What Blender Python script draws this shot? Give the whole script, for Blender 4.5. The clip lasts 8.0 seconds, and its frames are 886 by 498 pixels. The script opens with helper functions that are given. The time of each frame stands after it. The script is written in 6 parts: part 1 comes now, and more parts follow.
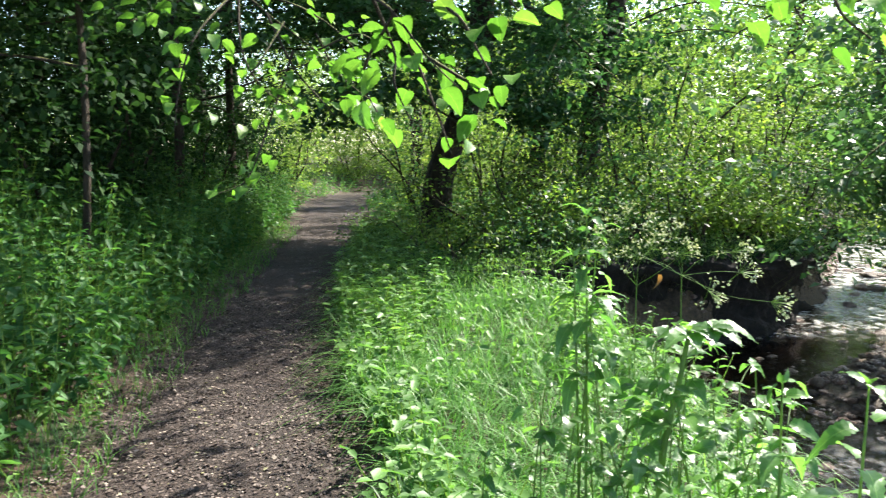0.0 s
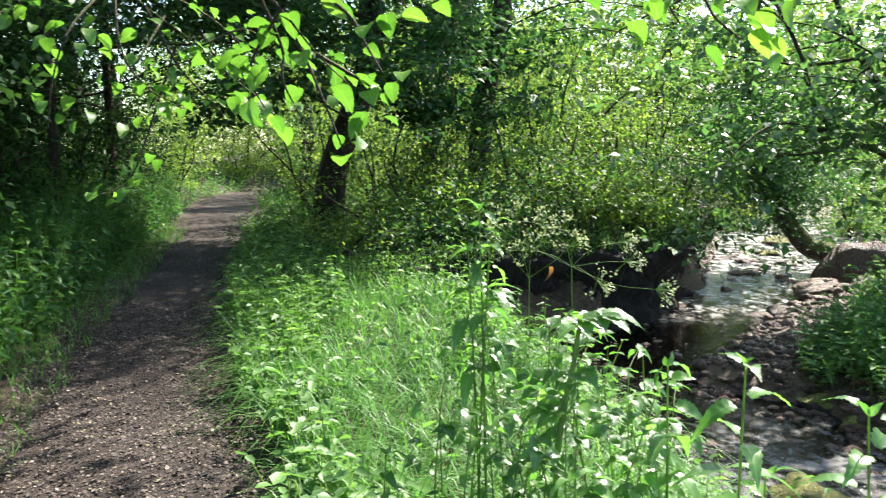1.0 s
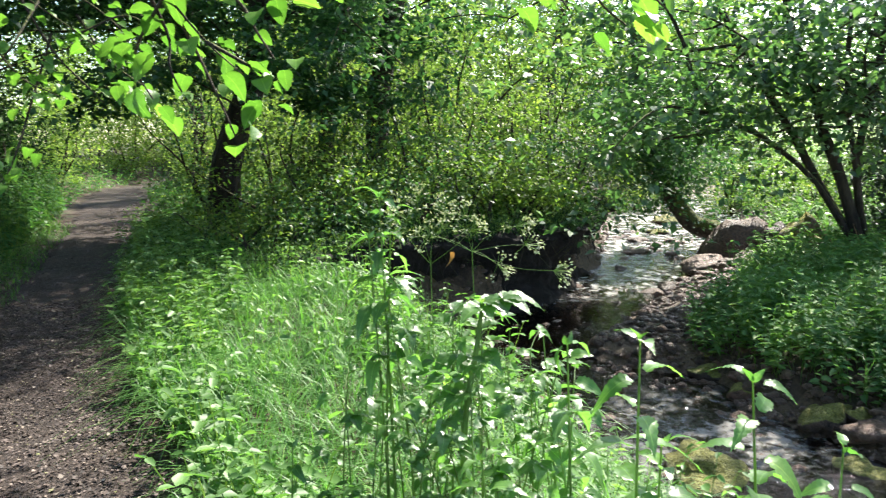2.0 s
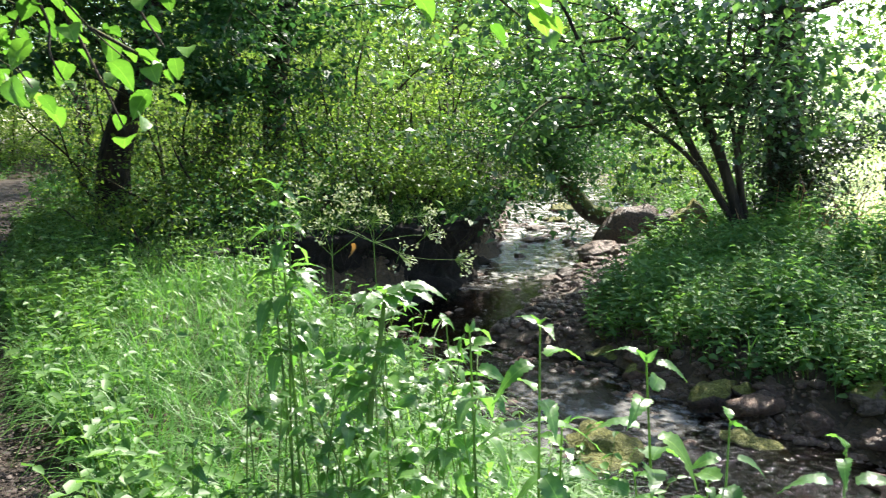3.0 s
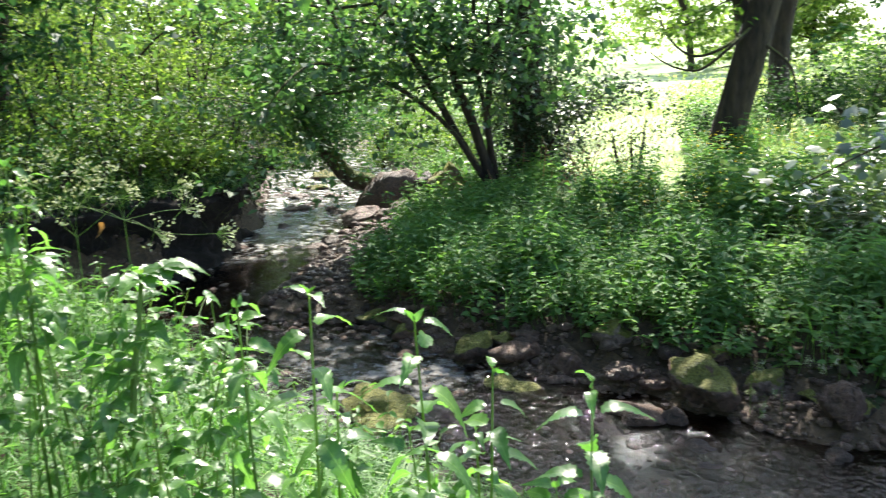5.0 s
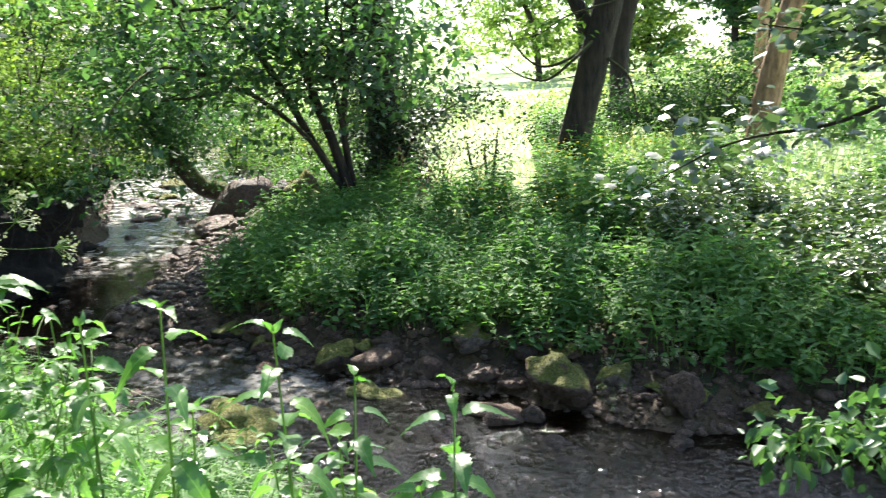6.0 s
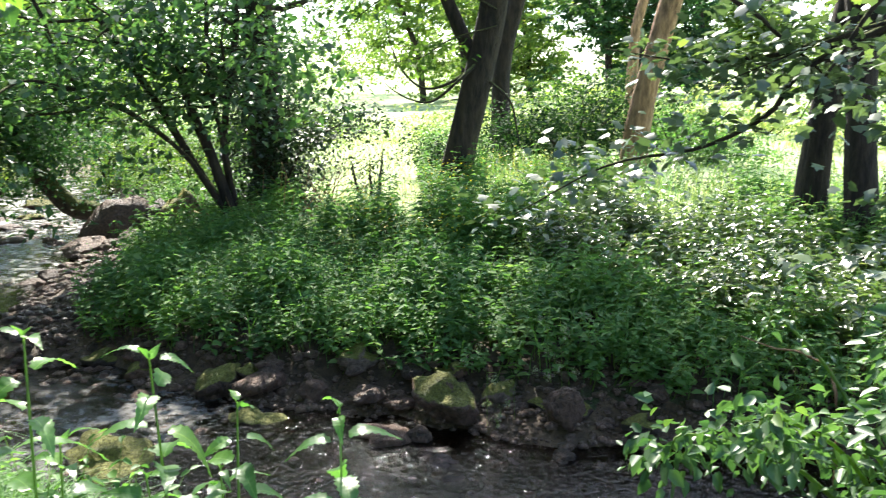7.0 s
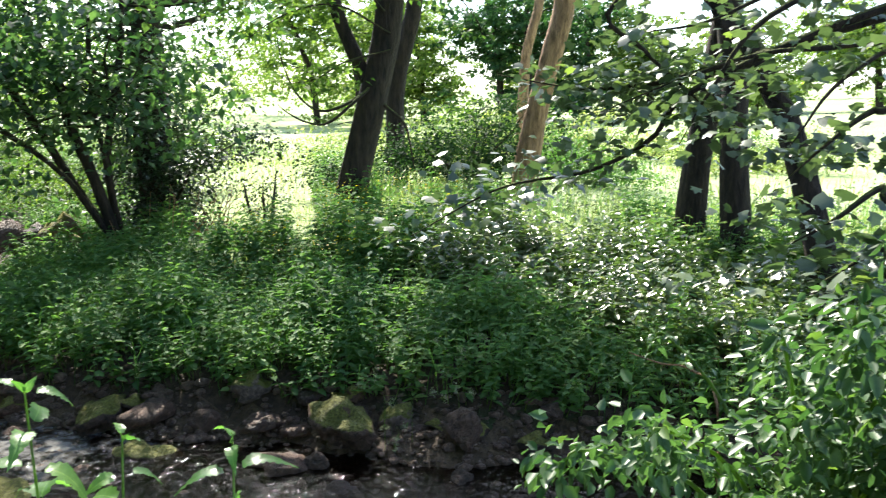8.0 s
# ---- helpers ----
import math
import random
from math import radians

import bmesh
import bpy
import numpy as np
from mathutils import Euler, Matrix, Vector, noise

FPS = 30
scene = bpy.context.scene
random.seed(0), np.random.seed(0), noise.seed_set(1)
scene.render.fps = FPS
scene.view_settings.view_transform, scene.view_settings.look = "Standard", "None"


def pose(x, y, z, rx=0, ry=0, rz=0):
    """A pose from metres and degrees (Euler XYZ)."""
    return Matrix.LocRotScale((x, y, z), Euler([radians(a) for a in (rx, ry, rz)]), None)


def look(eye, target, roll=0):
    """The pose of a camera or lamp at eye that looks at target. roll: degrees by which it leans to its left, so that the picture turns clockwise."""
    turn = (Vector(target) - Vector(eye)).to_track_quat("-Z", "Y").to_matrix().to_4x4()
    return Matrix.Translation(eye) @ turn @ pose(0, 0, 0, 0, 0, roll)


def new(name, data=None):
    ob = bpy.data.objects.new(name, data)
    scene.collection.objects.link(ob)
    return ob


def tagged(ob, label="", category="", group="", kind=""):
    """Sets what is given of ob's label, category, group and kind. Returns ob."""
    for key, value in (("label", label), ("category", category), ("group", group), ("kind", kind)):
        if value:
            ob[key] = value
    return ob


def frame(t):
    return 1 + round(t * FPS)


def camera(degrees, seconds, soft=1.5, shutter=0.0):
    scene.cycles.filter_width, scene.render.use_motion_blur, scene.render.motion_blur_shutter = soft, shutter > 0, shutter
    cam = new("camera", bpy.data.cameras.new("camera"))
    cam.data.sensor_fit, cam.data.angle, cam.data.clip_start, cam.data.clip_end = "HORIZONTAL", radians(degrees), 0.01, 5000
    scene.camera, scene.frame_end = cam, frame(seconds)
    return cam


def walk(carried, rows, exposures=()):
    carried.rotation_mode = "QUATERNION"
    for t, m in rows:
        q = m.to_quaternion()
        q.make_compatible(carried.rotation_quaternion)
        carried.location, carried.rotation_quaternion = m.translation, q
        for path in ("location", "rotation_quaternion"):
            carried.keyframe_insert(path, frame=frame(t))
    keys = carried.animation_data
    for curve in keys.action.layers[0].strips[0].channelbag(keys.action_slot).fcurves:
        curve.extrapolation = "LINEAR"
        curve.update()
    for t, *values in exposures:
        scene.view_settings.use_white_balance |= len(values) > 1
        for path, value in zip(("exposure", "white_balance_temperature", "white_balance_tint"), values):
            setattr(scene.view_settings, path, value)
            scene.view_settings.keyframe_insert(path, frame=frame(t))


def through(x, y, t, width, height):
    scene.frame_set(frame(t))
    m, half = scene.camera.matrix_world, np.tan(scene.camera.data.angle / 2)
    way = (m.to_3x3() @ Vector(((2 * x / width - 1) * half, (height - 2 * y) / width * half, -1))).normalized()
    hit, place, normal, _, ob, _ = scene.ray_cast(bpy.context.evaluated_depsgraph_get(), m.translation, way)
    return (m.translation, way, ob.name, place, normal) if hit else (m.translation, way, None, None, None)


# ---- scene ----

# camera: held at one spot beside the path, turning to the right
EYE = (0, 0, 1.6)
cam = camera(57.94, 8.0, soft=1.15, shutter=0.4)
walk(cam, [(t, pose(*EYE, *turn)) for t, turn in (
    (0.0, (83.17, 0.17, 0.60)), (0.5, (83.17, 0.38, -3.30)), (1.0, (82.88, 0.81, -7.04)),
    (2.5, (81.28, 1.91, -17.90)), (3.0, (80.92, 1.82, -21.43)), (3.5, (80.03, 1.93, -24.73)),
    (4.0, (79.04, 2.15, -28.42)), (4.5, (78.35, 2.21, -32.65)), (5.0, (78.00, 2.15, -38.46)),
    (6.5, (78.75, 0.84, -52.77)), (7.0, (79.52, 0.26, -56.69)), (7.5, (80.21, -0.08, -60.52)),
    (8.0, (81.13, -0.41, -64.12)))], exposures=((0.0, 2.0), (2.5, 1.86), (4.0, 1.8), (6.5, 1.84), (8.0, 1.5)))

# world and sun
SUN_AZ, SUN_EL = radians(50), radians(46)
world = bpy.data.worlds.new("sky")
scene.world = world
world.use_nodes = True
sky = world.node_tree.nodes.new("ShaderNodeTexSky")
sky.sky_type, sky.sun_disc, sky.sun_elevation, sky.sun_rotation = "NISHITA", False, SUN_EL, SUN_AZ
background = world.node_tree.nodes["Background"]
background.inputs["Strength"].default_value = 0.15
world.node_tree.links.new(sky.outputs["Color"], background.inputs["Color"])
sun = new("sun", bpy.data.lights.new("sun", "SUN"))
sun.data.energy, sun.data.angle, sun.data.color = 5.0, radians(0.53), (1.0, 0.94, 0.83)
sun.matrix_world = look((40 * math.sin(SUN_AZ) * math.cos(SUN_EL), 40 * math.cos(SUN_AZ) * math.cos(SUN_EL),
                         40 * math.sin(SUN_EL)), (0, 0, 0))

rng = np.random.default_rng(7)


# ---- materials ----
def nodes_of(name):
    m = bpy.data.materials.new(name)
    m.use_nodes = True
    t = m.node_tree
    return m, t, t.nodes["Principled BSDF"], t.nodes["Material Output"]


def ramp(t, source, stops):
    r = t.nodes.new("ShaderNodeValToRGB")
    while len(r.color_ramp.elements) < len(stops):
        r.color_ramp.elements.new(0.5)
    for e, (p, c) in zip(r.color_ramp.elements, stops):
        e.position, e.color = p, (*c, 1)
    t.links.new(source, r.inputs["Fac"])
    return r.outputs["Color"]


def noise_at(t, scale, detail=4, rough=0.6, stretch=None):
    n, g = t.nodes.new("ShaderNodeTexNoise"), t.nodes.new("ShaderNodeNewGeometry")
    n.inputs["Scale"].default_value, n.inputs["Detail"].default_value, n.inputs["Roughness"].default_value = scale, detail, rough
    place = g.outputs["Position"]
    if stretch:
        k = t.nodes.new("ShaderNodeMapping")
        k.inputs["Scale"].default_value = stretch
        t.links.new(place, k.inputs["Vector"])
        place = k.outputs["Vector"]
    t.links.new(place, n.inputs["Vector"])
    return n.outputs["Fac"]


def blend(t, kind, fac, a, b):
    m = t.nodes.new("ShaderNodeMix")
    m.data_type, m.blend_type = "RGBA", kind
    if isinstance(fac, float):
        m.inputs["Factor"].default_value = fac
    else:
        t.links.new(fac, m.inputs["Factor"])
    for socket, value in ((m.inputs[6], a), (m.inputs[7], b)):
        if isinstance(value, tuple):
            socket.default_value = (*value, 1)
        else:
            t.links.new(value, socket)
    return m.outputs[2]


def bump(t, p, height, strength, distance):
    b = t.nodes.new("ShaderNodeBump")
    b.inputs["Strength"].default_value, b.inputs["Distance"].default_value = strength, distance
    t.links.new(height, b.inputs["Height"])
    t.links.new(b.outputs["Normal"], p.inputs["Normal"])


def sums(t, op, a, b=0.0, c=0.0):
    n = t.nodes.new("ShaderNodeMath")
    n.operation = op
    for socket, value in zip(n.inputs, (a, b, c)):
        if isinstance(value, (int, float)):
            socket.default_value = value
        else:
            t.links.new(value, socket)
    return n.outputs[0]


def leaf_veins(t):
    """Midrib and slanting side veins, in the leaf's own measure: it lies along y, one unit long."""
    co, sep = t.nodes.new("ShaderNodeTexCoord"), t.nodes.new("ShaderNodeSeparateXYZ")
    t.links.new(co.outputs["Object"], sep.inputs["Vector"])
    away = sums(t, "ABSOLUTE", sep.outputs["X"])
    rib = sums(t, "LESS_THAN", away, 0.012)
    slant = sums(t, "MULTIPLY", sums(t, "SUBTRACT", sep.outputs["Y"], sums(t, "MULTIPLY", away, 0.9)), 62.0)
    side = sums(t, "POWER", sums(t, "MULTIPLY_ADD", sums(t, "SINE", slant), 0.5, 0.5), 0.4)
    return rib, side


def leaf_material(name, dark, light, through=0.4, rough=0.42, single=False, yellow=(0.15, 0.25, 0.06), sheen=0.5):
    """Leaf: colour varies leaf by leaf and over larger patches; light passes through the blade."""
    dark, light, yellow = (tuple(a * b for a, b in zip(k, (1.04, 1.0, 1.15))) for k in (dark, light, yellow))
    m, t, p, out = nodes_of(name)
    g = t.nodes.new("ShaderNodeObjectInfo" if single else "ShaderNodeNewGeometry")
    rand = g.outputs["Random" if single else "Random Per Island"]
    c = ramp(t, rand, ((0.0, dark), (0.6, tuple(0.5 * (a + b) for a, b in zip(dark, light))), (0.9, light), (1.0, yellow)))
    patch = ramp(t, noise_at(t, 0.9, 2), ((0.3, (0.55, 0.64, 0.55)), (0.7, (1.3, 1.22, 1.0))))
    c = blend(t, "MULTIPLY", 0.85, c, patch)
    vein = ramp(t, noise_at(t, 90, 3), ((0.35, (0.8, 0.85, 0.8)), (0.65, (1.1, 1.1, 1.05))))
    c = blend(t, "MULTIPLY", 0.6, c, vein)
    if single:
        rib, side = leaf_veins(t)
        c = blend(t, "MULTIPLY", 1.0, c, ramp(t, side, ((0.0, (0.95, 0.96, 0.95)), (0.4, (1.0, 1.0, 1.0)), (1.0, (1.0, 1.0, 1.0)))))
        c = blend(t, "MIX", rib, c, blend(t, "MULTIPLY", 1.0, c, (1.6, 1.4, 1.5)))
        bump(t, p, noise_at(t, 45, 3), 0.25, 0.01)
    t.links.new(c, p.inputs["Base Color"])
    p.inputs["Roughness"].default_value, p.inputs["Specular IOR Level"].default_value = rough, sheen
    tr, mix = t.nodes.new("ShaderNodeBsdfTranslucent"), t.nodes.new("ShaderNodeMixShader")
    lit = blend(t, "MULTIPLY", 1.0, c, (1.3, 1.5, 0.74))
    t.links.new(lit, tr.inputs["Color"])
    mix.inputs["Fac"].default_value = through
    t.links.new(p.outputs["BSDF"], mix.inputs[1])
    t.links.new(tr.outputs["BSDF"], mix.inputs[2])
    t.links.new(mix.outputs["Shader"], out.inputs["Surface"])
    return m


def bark_material(name, dark, light, moss=0.0):
    m, t, p, out = nodes_of(name)
    ridges = noise_at(t, 14, 6, 0.7, (1, 1, 0.22))
    c = ramp(t, ridges, ((0.35, dark), (0.65, light)))
    if moss:
        g, d = t.nodes.new("ShaderNodeNewGeometry"), noise_at(t, 5, 5)
        sep, add = t.nodes.new("ShaderNodeSeparateXYZ"), t.nodes.new("ShaderNodeMath")
        t.links.new(g.outputs["Normal"], sep.inputs["Vector"])
        t.links.new(sep.outputs["Z"], add.inputs[0])
        t.links.new(d, add.inputs[1])
        edge = ramp(t, add.outputs[0], ((1.0 - moss, (0, 0, 0)), (min(1.0, 1.25 - moss), (1, 1, 1))))
        green = ramp(t, noise_at(t, 40, 4), ((0.3, (0.035, 0.05, 0.012)), (0.7, (0.14, 0.15, 0.03))))
        c = blend(t, "MIX", edge, c, green)
    t.links.new(c, p.inputs["Base Color"])
    p.inputs["Roughness"].default_value = 0.9
    bump(t, p, ridges, 1.0, 0.06)
    return m


def earth_material(name, stops, fine, coarse, rough=0.95, relief=0.03, second=None):
    m, t, p, out = nodes_of(name)
    f = noise_at(t, fine, 6, 0.7)
    c = ramp(t, f, stops)
    big = ramp(t, noise_at(t, coarse, 3), ((0.3, (0.6, 0.6, 0.62)), (0.7, (1.2, 1.15, 1.1))))
    c = blend(t, "MULTIPLY", 0.8, c, big)
    if second:
        c = blend(t, "MIX", ramp(t, noise_at(t, coarse * 2.3, 5), ((0.52, (0, 0, 0)), (0.66, (1, 1, 1)))), c, second)
    t.links.new(c, p.inputs["Base Color"])
    p.inputs["Roughness"].default_value = rough
    bump(t, p, f, 0.9, relief)
    return m


MAT_HERB = leaf_material("herb_leaf", (0.07, 0.16, 0.045), (0.16, 0.31, 0.09), 0.46, 0.5, yellow=(0.2, 0.34, 0.11), sheen=0.4)
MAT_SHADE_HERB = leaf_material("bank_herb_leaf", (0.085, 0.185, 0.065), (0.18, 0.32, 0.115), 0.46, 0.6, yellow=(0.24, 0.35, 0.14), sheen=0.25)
MAT_BANK_HERB = leaf_material("nettle_bank_leaf", (0.04, 0.12, 0.042), (0.095, 0.22, 0.066), 0.44, 0.55, yellow=(0.15, 0.28, 0.09), sheen=0.3)
MAT_GLOSSY_HERB = leaf_material("bramble_leaf", (0.06, 0.11, 0.045), (0.16, 0.22, 0.095), 0.42, 0.3, yellow=(0.3, 0.3, 0.16), sheen=0.9)
MAT_GRASS = leaf_material("grass_blade", (0.062, 0.165, 0.038), (0.13, 0.3, 0.075), 0.5, 0.5, yellow=(0.22, 0.35, 0.11))
# pale seeding grass, lightened further for the sun's glare on the meadow
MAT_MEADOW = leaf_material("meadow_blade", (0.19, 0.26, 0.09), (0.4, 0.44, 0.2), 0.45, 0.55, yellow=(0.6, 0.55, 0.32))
MAT_NETTLE = leaf_material("nettle_leaf", (0.06, 0.15, 0.04), (0.14, 0.29, 0.08), 0.58, 0.36, single=True, yellow=(0.17, 0.3, 0.08), sheen=0.8)
MAT_LIME = leaf_material("overhanging_leaf", (0.065, 0.16, 0.03), (0.13, 0.27, 0.05), 0.52, 0.45, single=True)
MAT_SYCAMORE = leaf_material("sycamore_leaf", (0.045, 0.11, 0.05), (0.11, 0.2, 0.085), 0.5, 0.4, yellow=(0.16, 0.26, 0.09), sheen=0.7)
MAT_BOUGH = leaf_material("bough_leaf", (0.06, 0.1, 0.055), (0.14, 0.2, 0.11), 0.34, 0.34, yellow=(0.26, 0.36, 0.1), sheen=1.0)
MAT_BRAMBLE = leaf_material("shrub_leaf", (0.045, 0.11, 0.045), (0.1, 0.19, 0.075), 0.4, 0.4, sheen=0.7)
MAT_BRAMBLE_ONE = leaf_material("shrub_large_leaf", (0.055, 0.12, 0.055), (0.125, 0.215, 0.1), 0.4, 0.38, single=True, sheen=0.8)
MAT_TREE = leaf_material("woodland_leaf", (0.03, 0.085, 0.04), (0.075, 0.165, 0.065), 0.45, 0.5, yellow=(0.11, 0.2, 0.07), sheen=0.35)
# lighter, yellower woodland leaf: sun shining through it is put in the colour
MAT_SUNLIT_TREE = leaf_material("sunlit_understorey_leaf", (0.06, 0.12, 0.03), (0.18, 0.27, 0.06), 0.55, 0.5, yellow=(0.3, 0.36, 0.09), sheen=0.35)
MAT_IVY = leaf_material("ivy_leaf", (0.014, 0.036, 0.016), (0.034, 0.07, 0.026), 0.15, 0.4, yellow=(0.06, 0.09, 0.03))
# palest woodland leaf, its colour raised to glow like sunlit foliage behind
MAT_SUNLIT_FAR = leaf_material("sunlit_far_leaf", (0.1, 0.17, 0.045), (0.24, 0.33, 0.09), 0.55, 0.6, yellow=(0.34, 0.38, 0.12))
# dark leaf, taken darker still to carry shade in wood, bushes, bank edge
MAT_SHADED_LEAF = leaf_material("shaded_leaf", (0.014, 0.04, 0.018), (0.04, 0.085, 0.03), 0.35, 0.7, yellow=(0.06, 0.11, 0.04), sheen=0.12)
MAT_FLOWER = leaf_material("pale_flower", (0.26, 0.29, 0.18), (0.42, 0.45, 0.32), 0.2, 0.6, yellow=(0.5, 0.5, 0.4))
MAT_DRY = leaf_material("dry_leaf", (0.16, 0.07, 0.03), (0.3, 0.15, 0.07), 0.4, 0.7, yellow=(0.35, 0.2, 0.1))
MAT_YELLOW = leaf_material("yellow_petal", (0.6, 0.45, 0.03), (0.75, 0.6, 0.05), 0.3, 0.4, yellow=(0.8, 0.65, 0.08))
MAT_STEM = leaf_material("green_stem", (0.11, 0.19, 0.05), (0.19, 0.29, 0.085), 0.5, 0.5)
MAT_BARK = bark_material("dark_bark", (0.009, 0.0065, 0.005), (0.062, 0.042, 0.028), 0.12)
MAT_BARK_MOSS = bark_material("mossy_bark", (0.03, 0.022, 0.015), (0.09, 0.07, 0.05), 0.55)
MAT_BARK_ORANGE = bark_material("orange_bark", (0.13, 0.075, 0.04), (0.5, 0.3, 0.17))
MAT_SOIL = earth_material("woodland_soil", ((0.32, (0.012, 0.008, 0.005)), (0.68, (0.085, 0.055, 0.032))), 16, 0.8, second=(0.03, 0.045, 0.012))
# dark earth taken near black, standing for shade in the undercut
MAT_BANK_EARTH = earth_material("shaded_bank_earth", ((0.32, (0.005, 0.0035, 0.003)), (0.68, (0.026, 0.018, 0.012))), 22, 0.8)
MAT_PATH = earth_material("trodden_path", ((0.3, (0.012, 0.008, 0.0065)), (0.5, (0.036, 0.025, 0.02)), (0.7, (0.1, 0.072, 0.058))), 48, 0.9, relief=0.03)
MAT_BED = earth_material("stream_bed", ((0.32, (0.028, 0.018, 0.01)), (0.68, (0.17, 0.11, 0.06))), 22, 0.7, 0.6, 0.05)
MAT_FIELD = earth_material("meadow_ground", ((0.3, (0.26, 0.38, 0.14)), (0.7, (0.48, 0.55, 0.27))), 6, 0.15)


def litter_material():
    m, t, p, out = nodes_of("path_litter")
    g = t.nodes.new("ShaderNodeNewGeometry")
    c = ramp(t, g.outputs["Random Per Island"], ((0.0, (0.018, 0.012, 0.01)), (0.5, (0.06, 0.041, 0.035)),
                                                 (0.85, (0.14, 0.105, 0.09)), (0.96, (0.27, 0.22, 0.175)), (1.0, (0.19, 0.2, 0.07))))
    t.links.new(blend(t, "MULTIPLY", 0.5, c, ramp(t, noise_at(t, 120, 3), ((0.3, (0.6, 0.6, 0.6)), (0.7, (1.2, 1.2, 1.2))))), p.inputs["Base Color"])
    p.inputs["Roughness"].default_value = 0.75
    return m


def stone_material(name, moss, tones, rough):
    m, t, p, out = nodes_of(name)
    o = t.nodes.new("ShaderNodeObjectInfo")
    base = ramp(t, o.outputs["Random"], tones)
    f = noise_at(t, 22, 6, 0.65)
    c = blend(t, "MULTIPLY", 0.9, base, ramp(t, f, ((0.32, (0.25, 0.24, 0.23)), (0.68, (1.5, 1.4, 1.3)))))
    if moss:
        g, sep, add = t.nodes.new("ShaderNodeNewGeometry"), t.nodes.new("ShaderNodeSeparateXYZ"), t.nodes.new("ShaderNodeMath")
        t.links.new(g.outputs["Normal"], sep.inputs["Vector"])
        t.links.new(sep.outputs["Z"], add.inputs[0])
        t.links.new(noise_at(t, 9, 6, 0.7), add.inputs[1])
        edge = ramp(t, add.outputs[0], ((1.0 - moss, (0, 0, 0)), (min(1.0, 1.2 - moss), (1, 1, 1))))
        c = blend(t, "MIX", edge, c, ramp(t, noise_at(t, 60, 4), ((0.3, (0.07, 0.078, 0.014)), (0.7, (0.27, 0.26, 0.045)))))
    t.links.new(c, p.inputs["Base Color"])
    p.inputs["Roughness"].default_value = rough
    bump(t, p, f, 1.0, 0.09)
    return m


GREYS = ((0.0, (0.05, 0.035, 0.029)), (0.5, (0.125, 0.08, 0.06)), (0.8, (0.18, 0.105, 0.075)), (1.0, (0.23, 0.185, 0.16)))
MAT_STONE = stone_material("wet_stone", 0, GREYS, 0.32)
MAT_BOULDER = stone_material("boulder_stone", 0, GREYS, 0.6)
MAT_MOSSY_STONE = stone_material("mossy_stone", 0.12, GREYS, 0.75)
MAT_LITTER = litter_material()
MAT_GRAVEL = earth_material("shore_grit", ((0.3, (0.03, 0.02, 0.013)), (0.5, (0.1, 0.065, 0.045)), (0.7, (0.2, 0.14, 0.11))), 9, 2.0, 0.7, 0.01)


